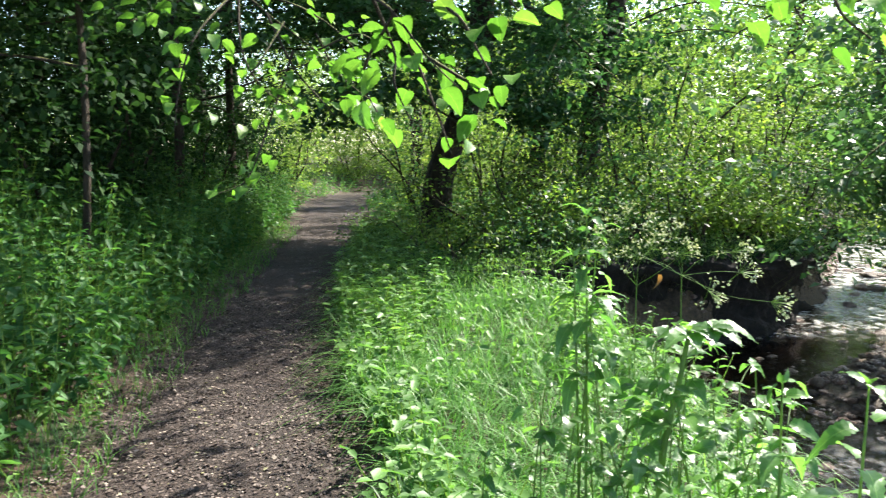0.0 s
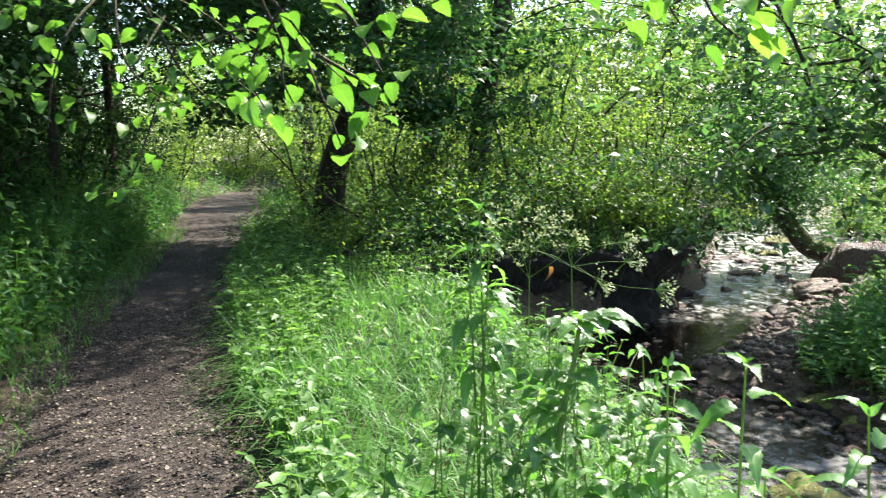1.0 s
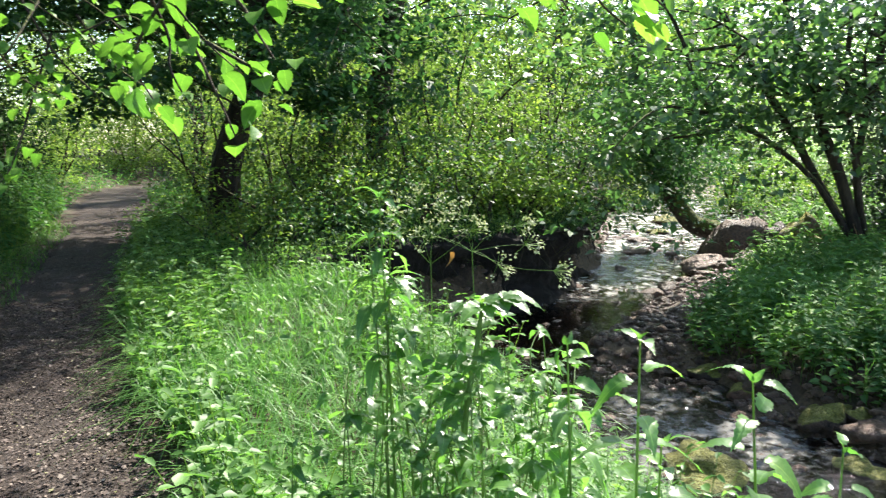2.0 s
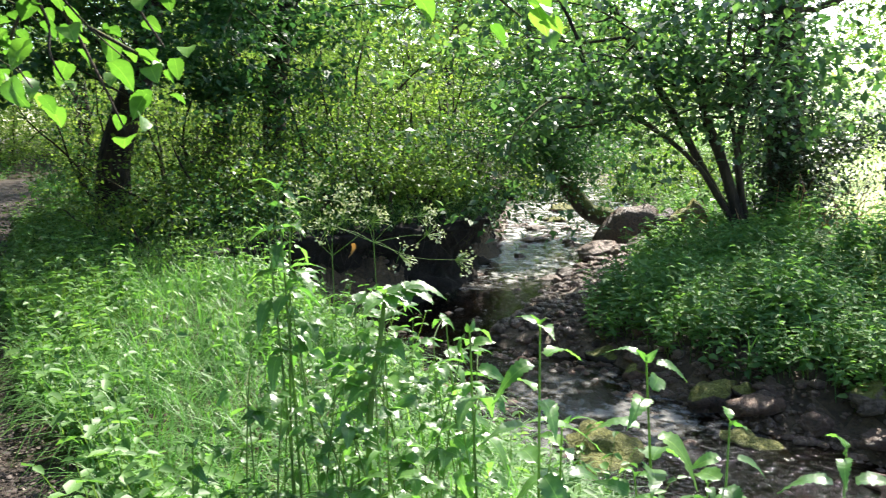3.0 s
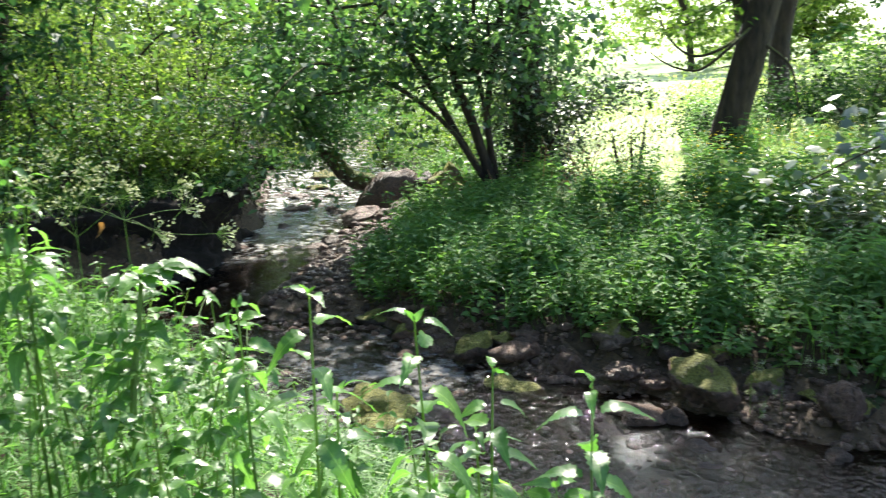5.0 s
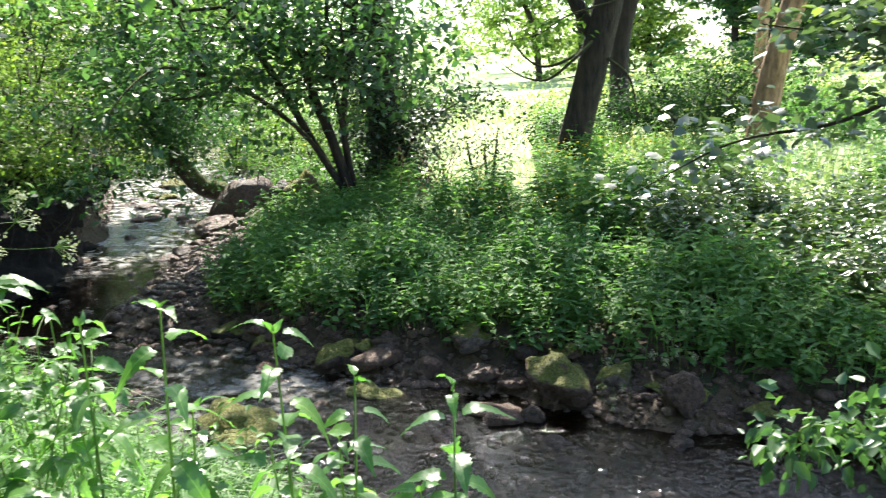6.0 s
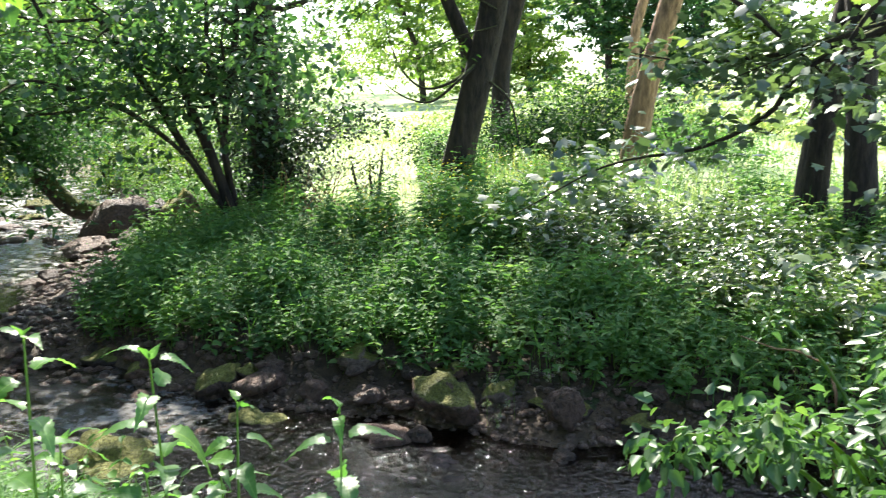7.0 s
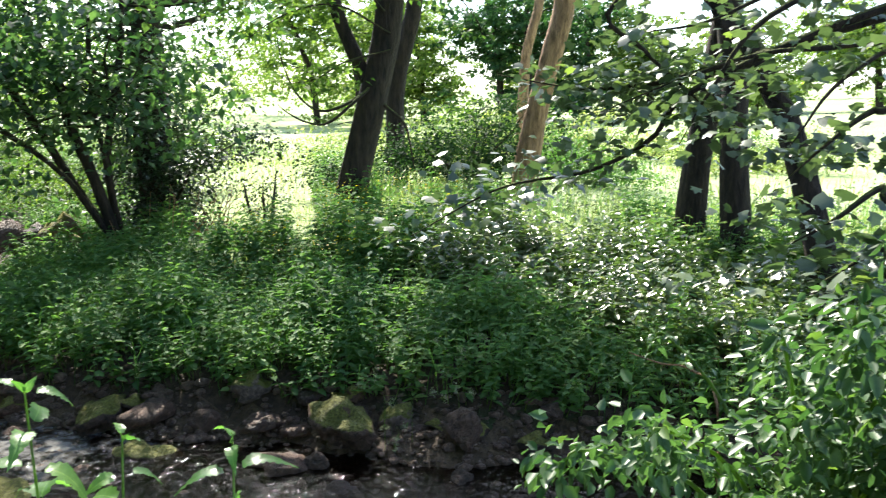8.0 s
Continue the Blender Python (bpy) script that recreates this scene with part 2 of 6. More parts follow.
def water_material():
    """Clear brownish water: see-through, with a rippled gloss that grows at grazing angles."""
    m, t, p, out = nodes_of("stream_water")
    t.nodes.remove(p)
    clear, gloss = t.nodes.new("ShaderNodeBsdfTransparent"), t.nodes.new("ShaderNodeBsdfGlossy")
    mix, fres = t.nodes.new("ShaderNodeMixShader"), t.nodes.new("ShaderNodeFresnel")
    clear.inputs["Color"].default_value = (0.22, 0.155, 0.09, 1)
    gloss.inputs["Roughness"].default_value = 0.06
    fres.inputs["IOR"].default_value = 1.33
    b = t.nodes.new("ShaderNodeMath")
    b.operation = "ADD"
    t.links.new(noise_at(t, 6, 3, 0.5, (1, 0.8, 1)), b.inputs[0])
    t.links.new(noise_at(t, 21, 3, 0.5), b.inputs[1])
    n = t.nodes.new("ShaderNodeBump")
    n.inputs["Strength"].default_value, n.inputs["Distance"].default_value = 0.5, 0.03
    t.links.new(b.outputs[0], n.inputs["Height"])
    t.links.new(n.outputs["Normal"], gloss.inputs["Normal"])
    t.links.new(n.outputs["Normal"], fres.inputs["Normal"])
    t.links.new(fres.outputs["Fac"], mix.inputs["Fac"])
    t.links.new(clear.outputs["BSDF"], mix.inputs[1])
    t.links.new(gloss.outputs["BSDF"], mix.inputs[2])
    # white streaks painted for sky glare upstream, and for broken water on the nearer riffle
    glare, top = t.nodes.new("ShaderNodeBsdfDiffuse"), t.nodes.new("ShaderNodeMixShader")
    glare.inputs["Color"].default_value = (0.8, 0.78, 0.74, 1)
    co, sep = t.nodes.new("ShaderNodeTexCoord"), t.nodes.new("ShaderNodeSeparateXYZ")
    t.links.new(co.outputs["Object"], sep.inputs["Vector"])
    reach = t.nodes.new("ShaderNodeMapRange")
    reach.inputs["From Min"].default_value, reach.inputs["From Max"].default_value = 10.4, 11.8
    t.links.new(sep.outputs["Y"], reach.inputs["Value"])
    streak = t.nodes.new("ShaderNodeMapRange")
    streak.inputs["From Min"].default_value, streak.inputs["From Max"].default_value = 0.47, 0.64
    t.links.new(noise_at(t, 5, 5, 0.7, (1, 0.7, 1)), streak.inputs["Value"])
    ends = []
    for lo, hi in ((4.4, 5.2), (6.9, 6.1)):
        k = t.nodes.new("ShaderNodeMapRange")
        k.inputs["From Min"].default_value, k.inputs["From Max"].default_value = lo, hi
        t.links.new(sep.outputs["Y"], k.inputs["Value"])
        ends.append(k.outputs["Result"])
    both = sums(t, "MAXIMUM", reach.outputs["Result"], sums(t, "MULTIPLY", sums(t, "MULTIPLY", *ends), 0.3))
    t.links.new(sums(t, "MULTIPLY", sums(t, "MULTIPLY", both, streak.outputs["Result"]), 0.75), top.inputs["Fac"])
    t.links.new(mix.outputs["Shader"], top.inputs[1])
    t.links.new(glare.outputs["BSDF"], top.inputs[2])
    t.links.new(top.outputs["Shader"], out.inputs["Surface"])
    return m


MAT_WATER = water_material()


# ---- mesh helpers ----
def mesh_of(name, verts, quads=None, tris=None, mats=(), index=None, smooth=True):
    me = bpy.data.meshes.new(name)
    verts = np.asarray(verts, np.float32).reshape(-1, 3)
    loops, starts, n = [], [], 0
    for f, k in ((quads, 4), (tris, 3)):
        if f is not None and len(f):
            f = np.asarray(f, np.int32).reshape(-1, k)
            loops.append(f.ravel())
            starts.append(n + np.arange(len(f), dtype=np.int32) * k)
            n += f.size
    loops, starts = np.concatenate(loops), np.concatenate(starts)
    me.vertices.add(len(verts))
    me.vertices.foreach_set("co", verts.ravel())
    me.loops.add(len(loops))
    me.loops.foreach_set("vertex_index", loops)
    me.polygons.add(len(starts))
    me.polygons.foreach_set("loop_start", starts)
    for m in mats:
        me.materials.append(m)
    if index is not None:
        me.polygons.foreach_set("material_index", np.asarray(index, np.int32))
    if smooth:
        me.polygons.foreach_set("use_smooth", np.ones(len(starts), bool))
    me.update(calc_edges=True)
    me.validate()
    return me


def part(name, me, parent=None, label="", m=None):
    ob = new(name, me)
    ob.parent = parent
    if m is not None:
        ob.matrix_local = m
    return tagged(ob, label) if label else ob


def thing(name, label, category, at=(0, 0, 0), group="", kind=""):
    ob = new(name)
    ob.location = at
    return tagged(ob, label, category, group, kind)


def unit(v):
    v = np.asarray(v, float)
    return v / np.maximum(np.linalg.norm(v, axis=-1, keepdims=True), 1e-9)


LEAF = {  # along, across, lift
    "rhomb": (((0, 0, 0), (0.45, -0.5, 0.1), (1, 0, -0.08), (0.45, 0.5, 0.1)), ((0, 1, 2, 3),)),
    "oval": (((0, 0, 0), (0.28, -0.46, 0.1), (0.68, -0.36, 0.06), (1, 0, -0.12), (0.68, 0.36, 0.06), (0.28, 0.46, 0.1)),
             ((0, 1, 2, 3), (0, 3, 4, 5))),
    "lobed": (((0, 0, 0), (0.12, -0.5, 0.03), (0.4, -0.34, 0.05), (0.66, -0.44, -0.03), (0.76, -0.2, 0.03), (1, 0, -0.1), (0.76, 0.2, 0.03), (0.66, 0.44, -0.03),
               (0.4, 0.34, 0.05), (0.12, 0.5, 0.03), (0.06, 0.25, 0.02), (0.7, 0, 0.02)), ((0, 1, 2, 8), (0, 8, 9, 10), (2, 3, 4, 8), (8, 4, 6, 7), (4, 5, 6, 11))),
}


def leaves(pos, way, up, length, width, shape="oval"):
    """Vertices and quads of many leaves: at pos, along way, with blade normal about up."""
    tmpl, quads = np.array(LEAF[shape][0]), np.array([q for q in LEAF[shape][1] if len(set(q)) == 4])
    way = unit(way)
    side = unit(np.cross(way, up))
    nor = np.cross(side, way)
    length, width = np.broadcast_to(length, len(pos)), np.broadcast_to(width, len(pos))
    v = (pos[:, None] + way[:, None] * (tmpl[:, 0] * length[:, None])[..., None]
         + side[:, None] * (tmpl[:, 1] * width[:, None])[..., None] + nor[:, None] * (tmpl[:, 2] * length[:, None])[..., None])
    q = quads[None] + (np.arange(len(pos)) * len(tmpl))[:, None, None]
    return v.reshape(-1, 3), q.reshape(-1, 4)


def join(pieces):
    """Joins (verts, quads) pairs; returns verts, quads and the piece each quad came from."""
    vs, qs, ix, n = [], [], [], 0
    for i, (v, q) in enumerate(pieces):
        vs.append(v), qs.append(np.asarray(q) + n), ix.append(np.full(len(q), i))
        n += len(v)
    return np.concatenate(vs), np.concatenate(qs), np.concatenate(ix)


def tube(points, radii, sides=8, rough=0.0):
    """A tapered tube along points, as verts and quads."""
    p = np.array(points, float)
    r = np.interp(np.linspace(0, 1, len(p)), np.linspace(0, 1, len(radii)), radii)
    tan = unit(np.gradient(p, axis=0))
    ref = np.where(np.abs(tan[:, 2:3]) > 0.9, np.array([[1.0, 0, 0]]), np.array([[0, 0, 1.0]]))
    a = unit(np.cross(tan, ref))
    b = np.cross(tan, a)
    ang = np.linspace(0, 2 * np.pi, sides, endpoint=False)
    rr = r[:, None] * (1 + rough * np.sin(ang * 3 + 1.3)[None] * np.sin(np.arange(len(p)) * 0.9)[:, None] + rough * 0.6 * np.cos(ang * 5)[None])
    v = p[:, None] + rr[..., None] * (a[:, None] * np.cos(ang)[None, :, None] + b[:, None] * np.sin(ang)[None, :, None])
    i, j = np.meshgrid(np.arange(len(p) - 1), np.arange(sides), indexing="ij")
    k = (j + 1) % sides
    q = np.stack([i * sides + j, i * sides + k, (i + 1) * sides + k, (i + 1) * sides + j], -1).reshape(-1, 4)
    return v.reshape(-1, 3), q


def smooth_line(points, n):
    """n points on a Catmull-Rom curve through the given ones."""
    p = np.array(points, float)
    p = np.vstack([2 * p[0] - p[1], p, 2 * p[-1] - p[-2]])
    s = np.linspace(0, len(p) - 3 - 1e-6, n)
    i, f = s.astype(int), (s % 1)[:, None]
    a, b, c, d = p[i], p[i + 1], p[i + 2], p[i + 3]
    return 0.5 * (2 * b + (c - a) * f + (2 * a - 5 * b + 4 * c - d) * f ** 2 + (3 * b - a - 3 * c + d) * f ** 3)


def step(x, a, b):
    f = np.clip((x - a) / (b - a), 0, 1)
    return f * f * (3 - 2 * f)


def wob(x, y, s=1.0, o=0.0):
    return (np.sin(x * 1.7 * s + y * 0.6 * s + o) + np.sin(y * 2.1 * s - x * 0.9 * s + 2 * o + 1.1)
            + 0.6 * np.sin(x * 3.9 * s + 1.7 + o) * np.sin(y * 3.3 * s + 0.4)) / 2.6


# ---- the lie of the land ----
WATER = -0.9
STREAM = np.array([(26, 46, 2.0), (16, 27, 1.7), (11, 18.8, 1.6), (9.2, 15.4, 1.6), (7.4, 12.5, 1.45), (5.6, 10.6, 1.5), (4.1, 9.2, 1.35),
                   (3.4, 7.6, 1.15), (3.3, 5.9, 1.05), (3.7, 4.6, 0.95), (4.2, 3.4, 0.9), (4.6, 2.2, 0.85), (5.0, 1.0, 0.8), (5.4, -2, 0.8), (6, -25, 0.9)])
POCKET = np.array([(4.2, 9.4, 1.1), (2.2, 9.5, 0.65)])
PATH = np.array([(-1.6, -25, 0.9), (-1.1, -2, 0.85), (-1.1, 2, 0.82), (-1.15, 3.6, 0.78), (-1.5, 5.3, 0.66), (-1.85, 7.8, 0.6), (-2.15, 10.8, 0.6),
                 (-2.6, 15.3, 0.68), (-2.95, 19.2, 0.8), (-3.9, 27, 0.8), (-3.6, 32, 0.8), (0, 42, 0.9), (9, 70, 1)])


def along(line, x, y):
    """Signed distance outside a winding band, and the side (+ is left of its direction)."""
    best, side = np.full(np.shape(x), 1e9), np.zeros(np.shape(x))
    for (ax, ay, aw), (bx, by, bw) in zip(line[:-1], line[1:]):
        dx, dy = bx - ax, by - ay
        f = np.clip(((x - ax) * dx + (y - ay) * dy) / (dx * dx + dy * dy), 0, 1)
        d = np.hypot(x - ax - f * dx, y - ay - f * dy) - (aw + f * (bw - aw))
        c = dx * (y - ay) - dy * (x - ax)
        side = np.where(d < best, np.sign(c), side)
        best = np.minimum(best, d)
    return best, side


def stream_at(x, y):
    d, side = along(STREAM, x, y)
    d2, _ = along(POCKET, x, y)
    pocket = d2 < d
    return np.minimum(d, d2) + 0.1 * wob(x, y, 2.2), np.where(pocket & (d > 0), -1, side)


def ground(x, y):
    x, y = np.asarray(x, float), np.asarray(y, float)
    d, side = stream_at(x, y)
    p, pside = along(PATH, x, y)
    cut = step(y, 8.6, 9.6) * (1 - step(y, 13, 15))
    wide = 1.5 * step(x, 0.8, 1.8) * (1 - step(y, 3.6, 5.0))
    near = -0.95 + (0.93 + 0.04 * wob(x, y, 0.8)) * step(d, -0.15, 1.25 + wide - 1.0 * cut)
    near = near + 0.22 * cut * step(d, 0.05, 0.5) * step(x, 0.8, 1.8)
    e = np.where(pside > 0, p, 0)
    near = near + 0.55 * step(e, 0.25, 2.4) + 0.1 * np.clip(e - 2.2, 0, 10) + 0.03 * wob(x, y, 1.3)
    near = near - 0.05 * (1 - step(p, -0.1, 0.15))
    rise = 0.72 + 0.25 * step(y, 2, 6)
    far = -0.95 + 0.4 * step(d, -0.2, 0.5) + rise * step(d, 0.1, 6.4) + 0.02 * np.clip(d - 10, 0, 12) + 0.06 * np.clip(d - 20, 0, 190) + 0.06 * wob(x, y, 0.7)
    bed = -0.99 - 0.12 * step(-d, 0, 0.6) + 0.035 * wob(x, y, 5)
    f = np.clip(((x - 7.9) * -3.5 + (y - 11.4) * -3.5) / 24.5, 0, 1)
    off = np.hypot(x - 7.9 + 3.5 * f, y - 11.4 + 3.5 * f)
    bed = bed + 0.37 * np.exp(-(off / 0.85) ** 4) + 0.14 * np.exp(-(((x - 3.1) ** 2 + (y - 9.2) ** 2) / 0.9)) + 0.16 * np.exp(-(((x - 4.98) ** 2 + ((y - 2.55) * 0.7) ** 2) / 0.22))
    shelf = step(d, -0.5, -0.12) * step(y, 1.2, 1.9) * (1 - step(y, 5.9, 6.8)) * (side > 0)
    bed = bed + (0.125 + 0.035 * wob(x, y, 3)) * shelf
    land = np.where(side > 0, far, near)
    return np.where(d < 0, np.maximum(bed, -1.2), np.maximum(land, bed))


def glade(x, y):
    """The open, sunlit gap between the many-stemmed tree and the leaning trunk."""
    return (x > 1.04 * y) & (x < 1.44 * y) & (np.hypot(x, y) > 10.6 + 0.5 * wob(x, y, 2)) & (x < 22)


def axis(lo, hi, fine, end):
    core = np.arange(lo, hi, fine)
    out, s, v = [], fine, hi
    while v < end:
        out.append(v)
        s *= 1.25
        v += s
    back, s, v = [], fine, lo
    while v > -end:
        s *= 1.25
        v -= s
        back.append(v)
    return np.array(back[::-1] + list(core) + out)


gx, gy = axis(-6, 14, 0.15, 400), axis(-3, 21, 0.15, 400)
X, Y = np.meshgrid(gx, gy)
Z = ground(X, Y)
nx, ny = len(gx), len(gy)
i, j = np.meshgrid(np.arange(nx - 1), np.arange(ny - 1))
quads = np.stack([j * nx + i, j * nx + i + 1, (j + 1) * nx + i + 1, (j + 1) * nx + i], -1).reshape(-1, 4)
cx, cy = X.ravel()[quads].mean(1), Y.ravel()[quads].mean(1)
cd, cs = stream_at(cx, cy)
# glade cells get the pale meadow colour so the gap reads as sunlit
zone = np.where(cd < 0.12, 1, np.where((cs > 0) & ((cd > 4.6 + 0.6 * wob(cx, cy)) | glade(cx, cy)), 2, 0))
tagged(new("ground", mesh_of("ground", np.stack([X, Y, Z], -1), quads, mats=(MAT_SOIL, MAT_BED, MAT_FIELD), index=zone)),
       "dark woodland soil, stony stream bed and sunlit meadow", "ground", kind="structure")


def ribbon(line, n, inner, outer, m, z_of, name):
    c = smooth_line(line, n)
    tan = unit(np.gradient(c[:, :2], axis=0))
    nor = np.stack([tan[:, 1], -tan[:, 0]], -1)
    across = np.linspace(-1, 1, inner)
    w = c[:, 2:3] * across[None] + 0.12 * np.sin(c[:, 1:2] * 5 + 2) * (across[None] ** 3) + 0.06 * np.sin(c[:, 1:2] * 13 + across[None]) * across[None]
    px, py = c[:, 0:1] + nor[:, 0:1] * w * outer, c[:, 1:2] + nor[:, 1:2] * w * outer
    a, b = np.meshgrid(np.arange(n - 1), np.arange(inner - 1), indexing="ij")
    q = np.stack([a * inner + b, (a + 1) * inner + b, (a + 1) * inner + b + 1, a * inner + b + 1], -1).reshape(-1, 4)
    return mesh_of(name, np.stack([px, py, z_of(px, py, across[None] + 0 * px)], -1), q[:, ::-1], mats=(m,))


tagged(new("path", ribbon(PATH, 520, 21, 1.05, MAT_PATH,
                          lambda x, y, a: ground(x, y) + 0.045 + 0.012 * wob(x, y, 6) - 0.08 * np.abs(a) ** 6, "path")),
       "brown trodden earth path strewn with wood chips", "path", kind="structure")

# water: one level sheet inside the banks
wx, wy = np.meshgrid(np.arange(1, 17, 0.2), np.arange(-14, 28, 0.2))
wd, _ = stream_at(wx, wy)
keep = (wd < 0.5)
n0, n1 = wx.shape
a, b = np.meshgrid(np.arange(n0 - 1), np.arange(n1 - 1), indexing="ij")
ok = keep[a, b] & keep[a + 1, b] & keep[a, b + 1] & keep[a + 1, b + 1]
a, b = a[ok], b[ok]
tagged(new("water", mesh_of("water", np.stack([wx, wy, WATER + 0.012 * wob(wx, wy, 4)], -1),
                            np.stack([a * n1 + b, a * n1 + b + 1, (a + 1) * n1 + b + 1, (a + 1) * n1 + b], -1), mats=(MAT_WATER,))),
       "shallow clear rippling stream over brown stones", "stream", kind="structure")


# ---- trees ----
def sprays(centres, radius, count, size, shape="rhomb", flat=0.35, ratio=0.62, seed=0, wild=0.55, hang=0.5):
    """Leaf clumps: at each centre count leaves in a flattened, tilted spray."""
    g = np.random.default_rng(seed)
    c = np.repeat(np.asarray(centres, float), count, axis=0)
    n = len(c)
    tilt = np.repeat(unit(g.normal(0, 0.22, (len(centres), 3)) + (0, 0, 1)), count, axis=0)
    off = g.normal(0, 1, (n, 3)) * radius * (0.6, 0.6, 0.6)
    off -= tilt * (off * tilt).sum(1, keepdims=True) * (1 - flat)
    up = unit(tilt + g.normal(0, wild, (n, 3)))
    way = unit(off + g.normal(0, 0.5, (n, 3)) * radius + (0, 0, -hang * radius))
    s = size * g.uniform(0.6, 1.3, n)
    return leaves(c + off, way, up, s, s * ratio, shape)


def limb_line(g, start, way, length, lift=0.25, n=8):
    p, w, pts = np.array(start, float), unit(way), [np.array(start, float)]
    for _ in range(n):
        w = unit(w + g.normal(0, 0.16, 3) + (0, 0, lift / n))
        p = p + w * length / n
        pts.append(p.copy())
    return np.array(pts)


def tree(line, r0, r1, name, label, crown, bark, leaf, seed, limbs=6, reach=3.0, from_h=0.5, clumps=160, count=26, size=0.11,
         spread=0.55, top=None, sides=12, group="", stems=(), bias=(0, 0, 0), droop=0.0, shape="rhomb", squash=1.0, skirt=None):
    """A tree: trunk along a line that goes on upwards to top, limbs, and a crown of leaf sprays along the limbs."""
    g = np.random.default_rng(seed)
    line = [np.array(p, float) for p in line]
    line[0][2] = float(ground(line[0][0], line[0][1])) - 0.15
    if top:
        d = unit(unit(line[-1] - line[-2]) * (0.5, 0.5, 1) + (0, 0, 0.8))
        while line[-1][2] < top:
            d = unit(d + g.normal(0, 0.1, 3) * (1, 1, 0))
            line.append(line[-1] + d * 1.2)
    base = tuple(line[0])
    ob = thing(name, label, "tree", base, group)
    o = np.array(base)
    pts = smooth_line(line, max(14, int(3 * len(line))))
    radii = np.interp(np.linspace(0, 1, 9), (0, 0.08, 0.2, 1), (r0 * 1.3, r0 * 1.06, r0, r1))
    v, q = tube(pts - o, radii, sides, 0.06)
    part("trunk", mesh_of("trunk", v, q, mats=(bark,)), ob)
    lines = [pts]
    for stem, sr in stems:
        stem = [np.array(p, float) for p in stem]
        if top:
            d = unit(unit(stem[-1] - stem[-2]) * (0.6, 0.6, 1) + (0, 0, 0.5))
            while stem[-1][2] < top * 0.85:
                d = unit(d + g.normal(0, 0.1, 3))
                stem.append(stem[-1] + d)
        sp = smooth_line(stem, 18)
        v, q = tube(sp - o, (sr, sr * 0.9, sr * 0.4), 8, 0.05)
        part("stem", mesh_of("stem", v, q, mats=(bark,)), ob)
        lines.append(sp)
    tips = []
    for k in range(limbs):
        src = lines[k % len(lines)]
        at = src[int(np.clip(g.uniform(from_h, 0.97), 0, 1) * (len(src) - 1))]
        ang = 2.4 * k + g.uniform(-0.5, 0.5)
        way = np.array((math.cos(ang), math.sin(ang), g.uniform(0.05, 0.6) - droop)) + bias
        ln = limb_line(g, at, way, reach * g.uniform(0.6, 1.15), 0.2 - droop)
        v, q = tube(ln - o, (r1 * 0.4 + 0.012, r1 * 0.2 + 0.006, 0.004), 6)
        part("limb", mesh_of("limb", v, q, mats=(bark,)), ob)
        tips.append(ln[3:])
    tips = np.concatenate(tips)
    c = tips[g.integers(0, len(tips), clumps)] + g.normal(0, spread, (clumps, 3)) * (1, 1, 0.7 * squash)
    c = c[c[:, 2] > ground(c[:, 0], c[:, 1]) + 0.3]
    if skirt:
        many, lo, hi, wide = skirt
        k = pts[(pts[:, 2] > lo) & (pts[:, 2] < hi)]
        c = np.concatenate([c, k[g.integers(0, len(k), many)] + g.normal(0, wide, (many, 3))])
    if crown is not None:
        c = c[crown(c)]
    c = c[clear_of_path(c)]
    v, q = sprays(c, 0.46, int(count * 2.5), size * 0.74, shape, 0.16, seed=seed + 1, wild=0.4, hang=0.25)
    part("crown", mesh_of("crown", v - o, q, mats=(leaf,)), ob)
    return ob


def clear_of_path(c):
    """Keeps the way along the path free up to head height and more."""
    return (along(PATH, c[:, 0], c[:, 1])[0] > 0.55) | (c[:, 2] > 3.3) | (c[:, 1] > 36)


def clear_of_shallows(c):
    """Keeps low growth from shading the sunlit riffle."""
    x, y = c[:, 0] - 0.74 * (c[:, 2] + 0.9), c[:, 1] - 0.62 * (c[:, 2] + 0.9)
    return ~((x > 5.4) & (x < 8.8) & (y > 10.4) & (y < 14.5) & (stream_at(x, y)[0] < 0.1))


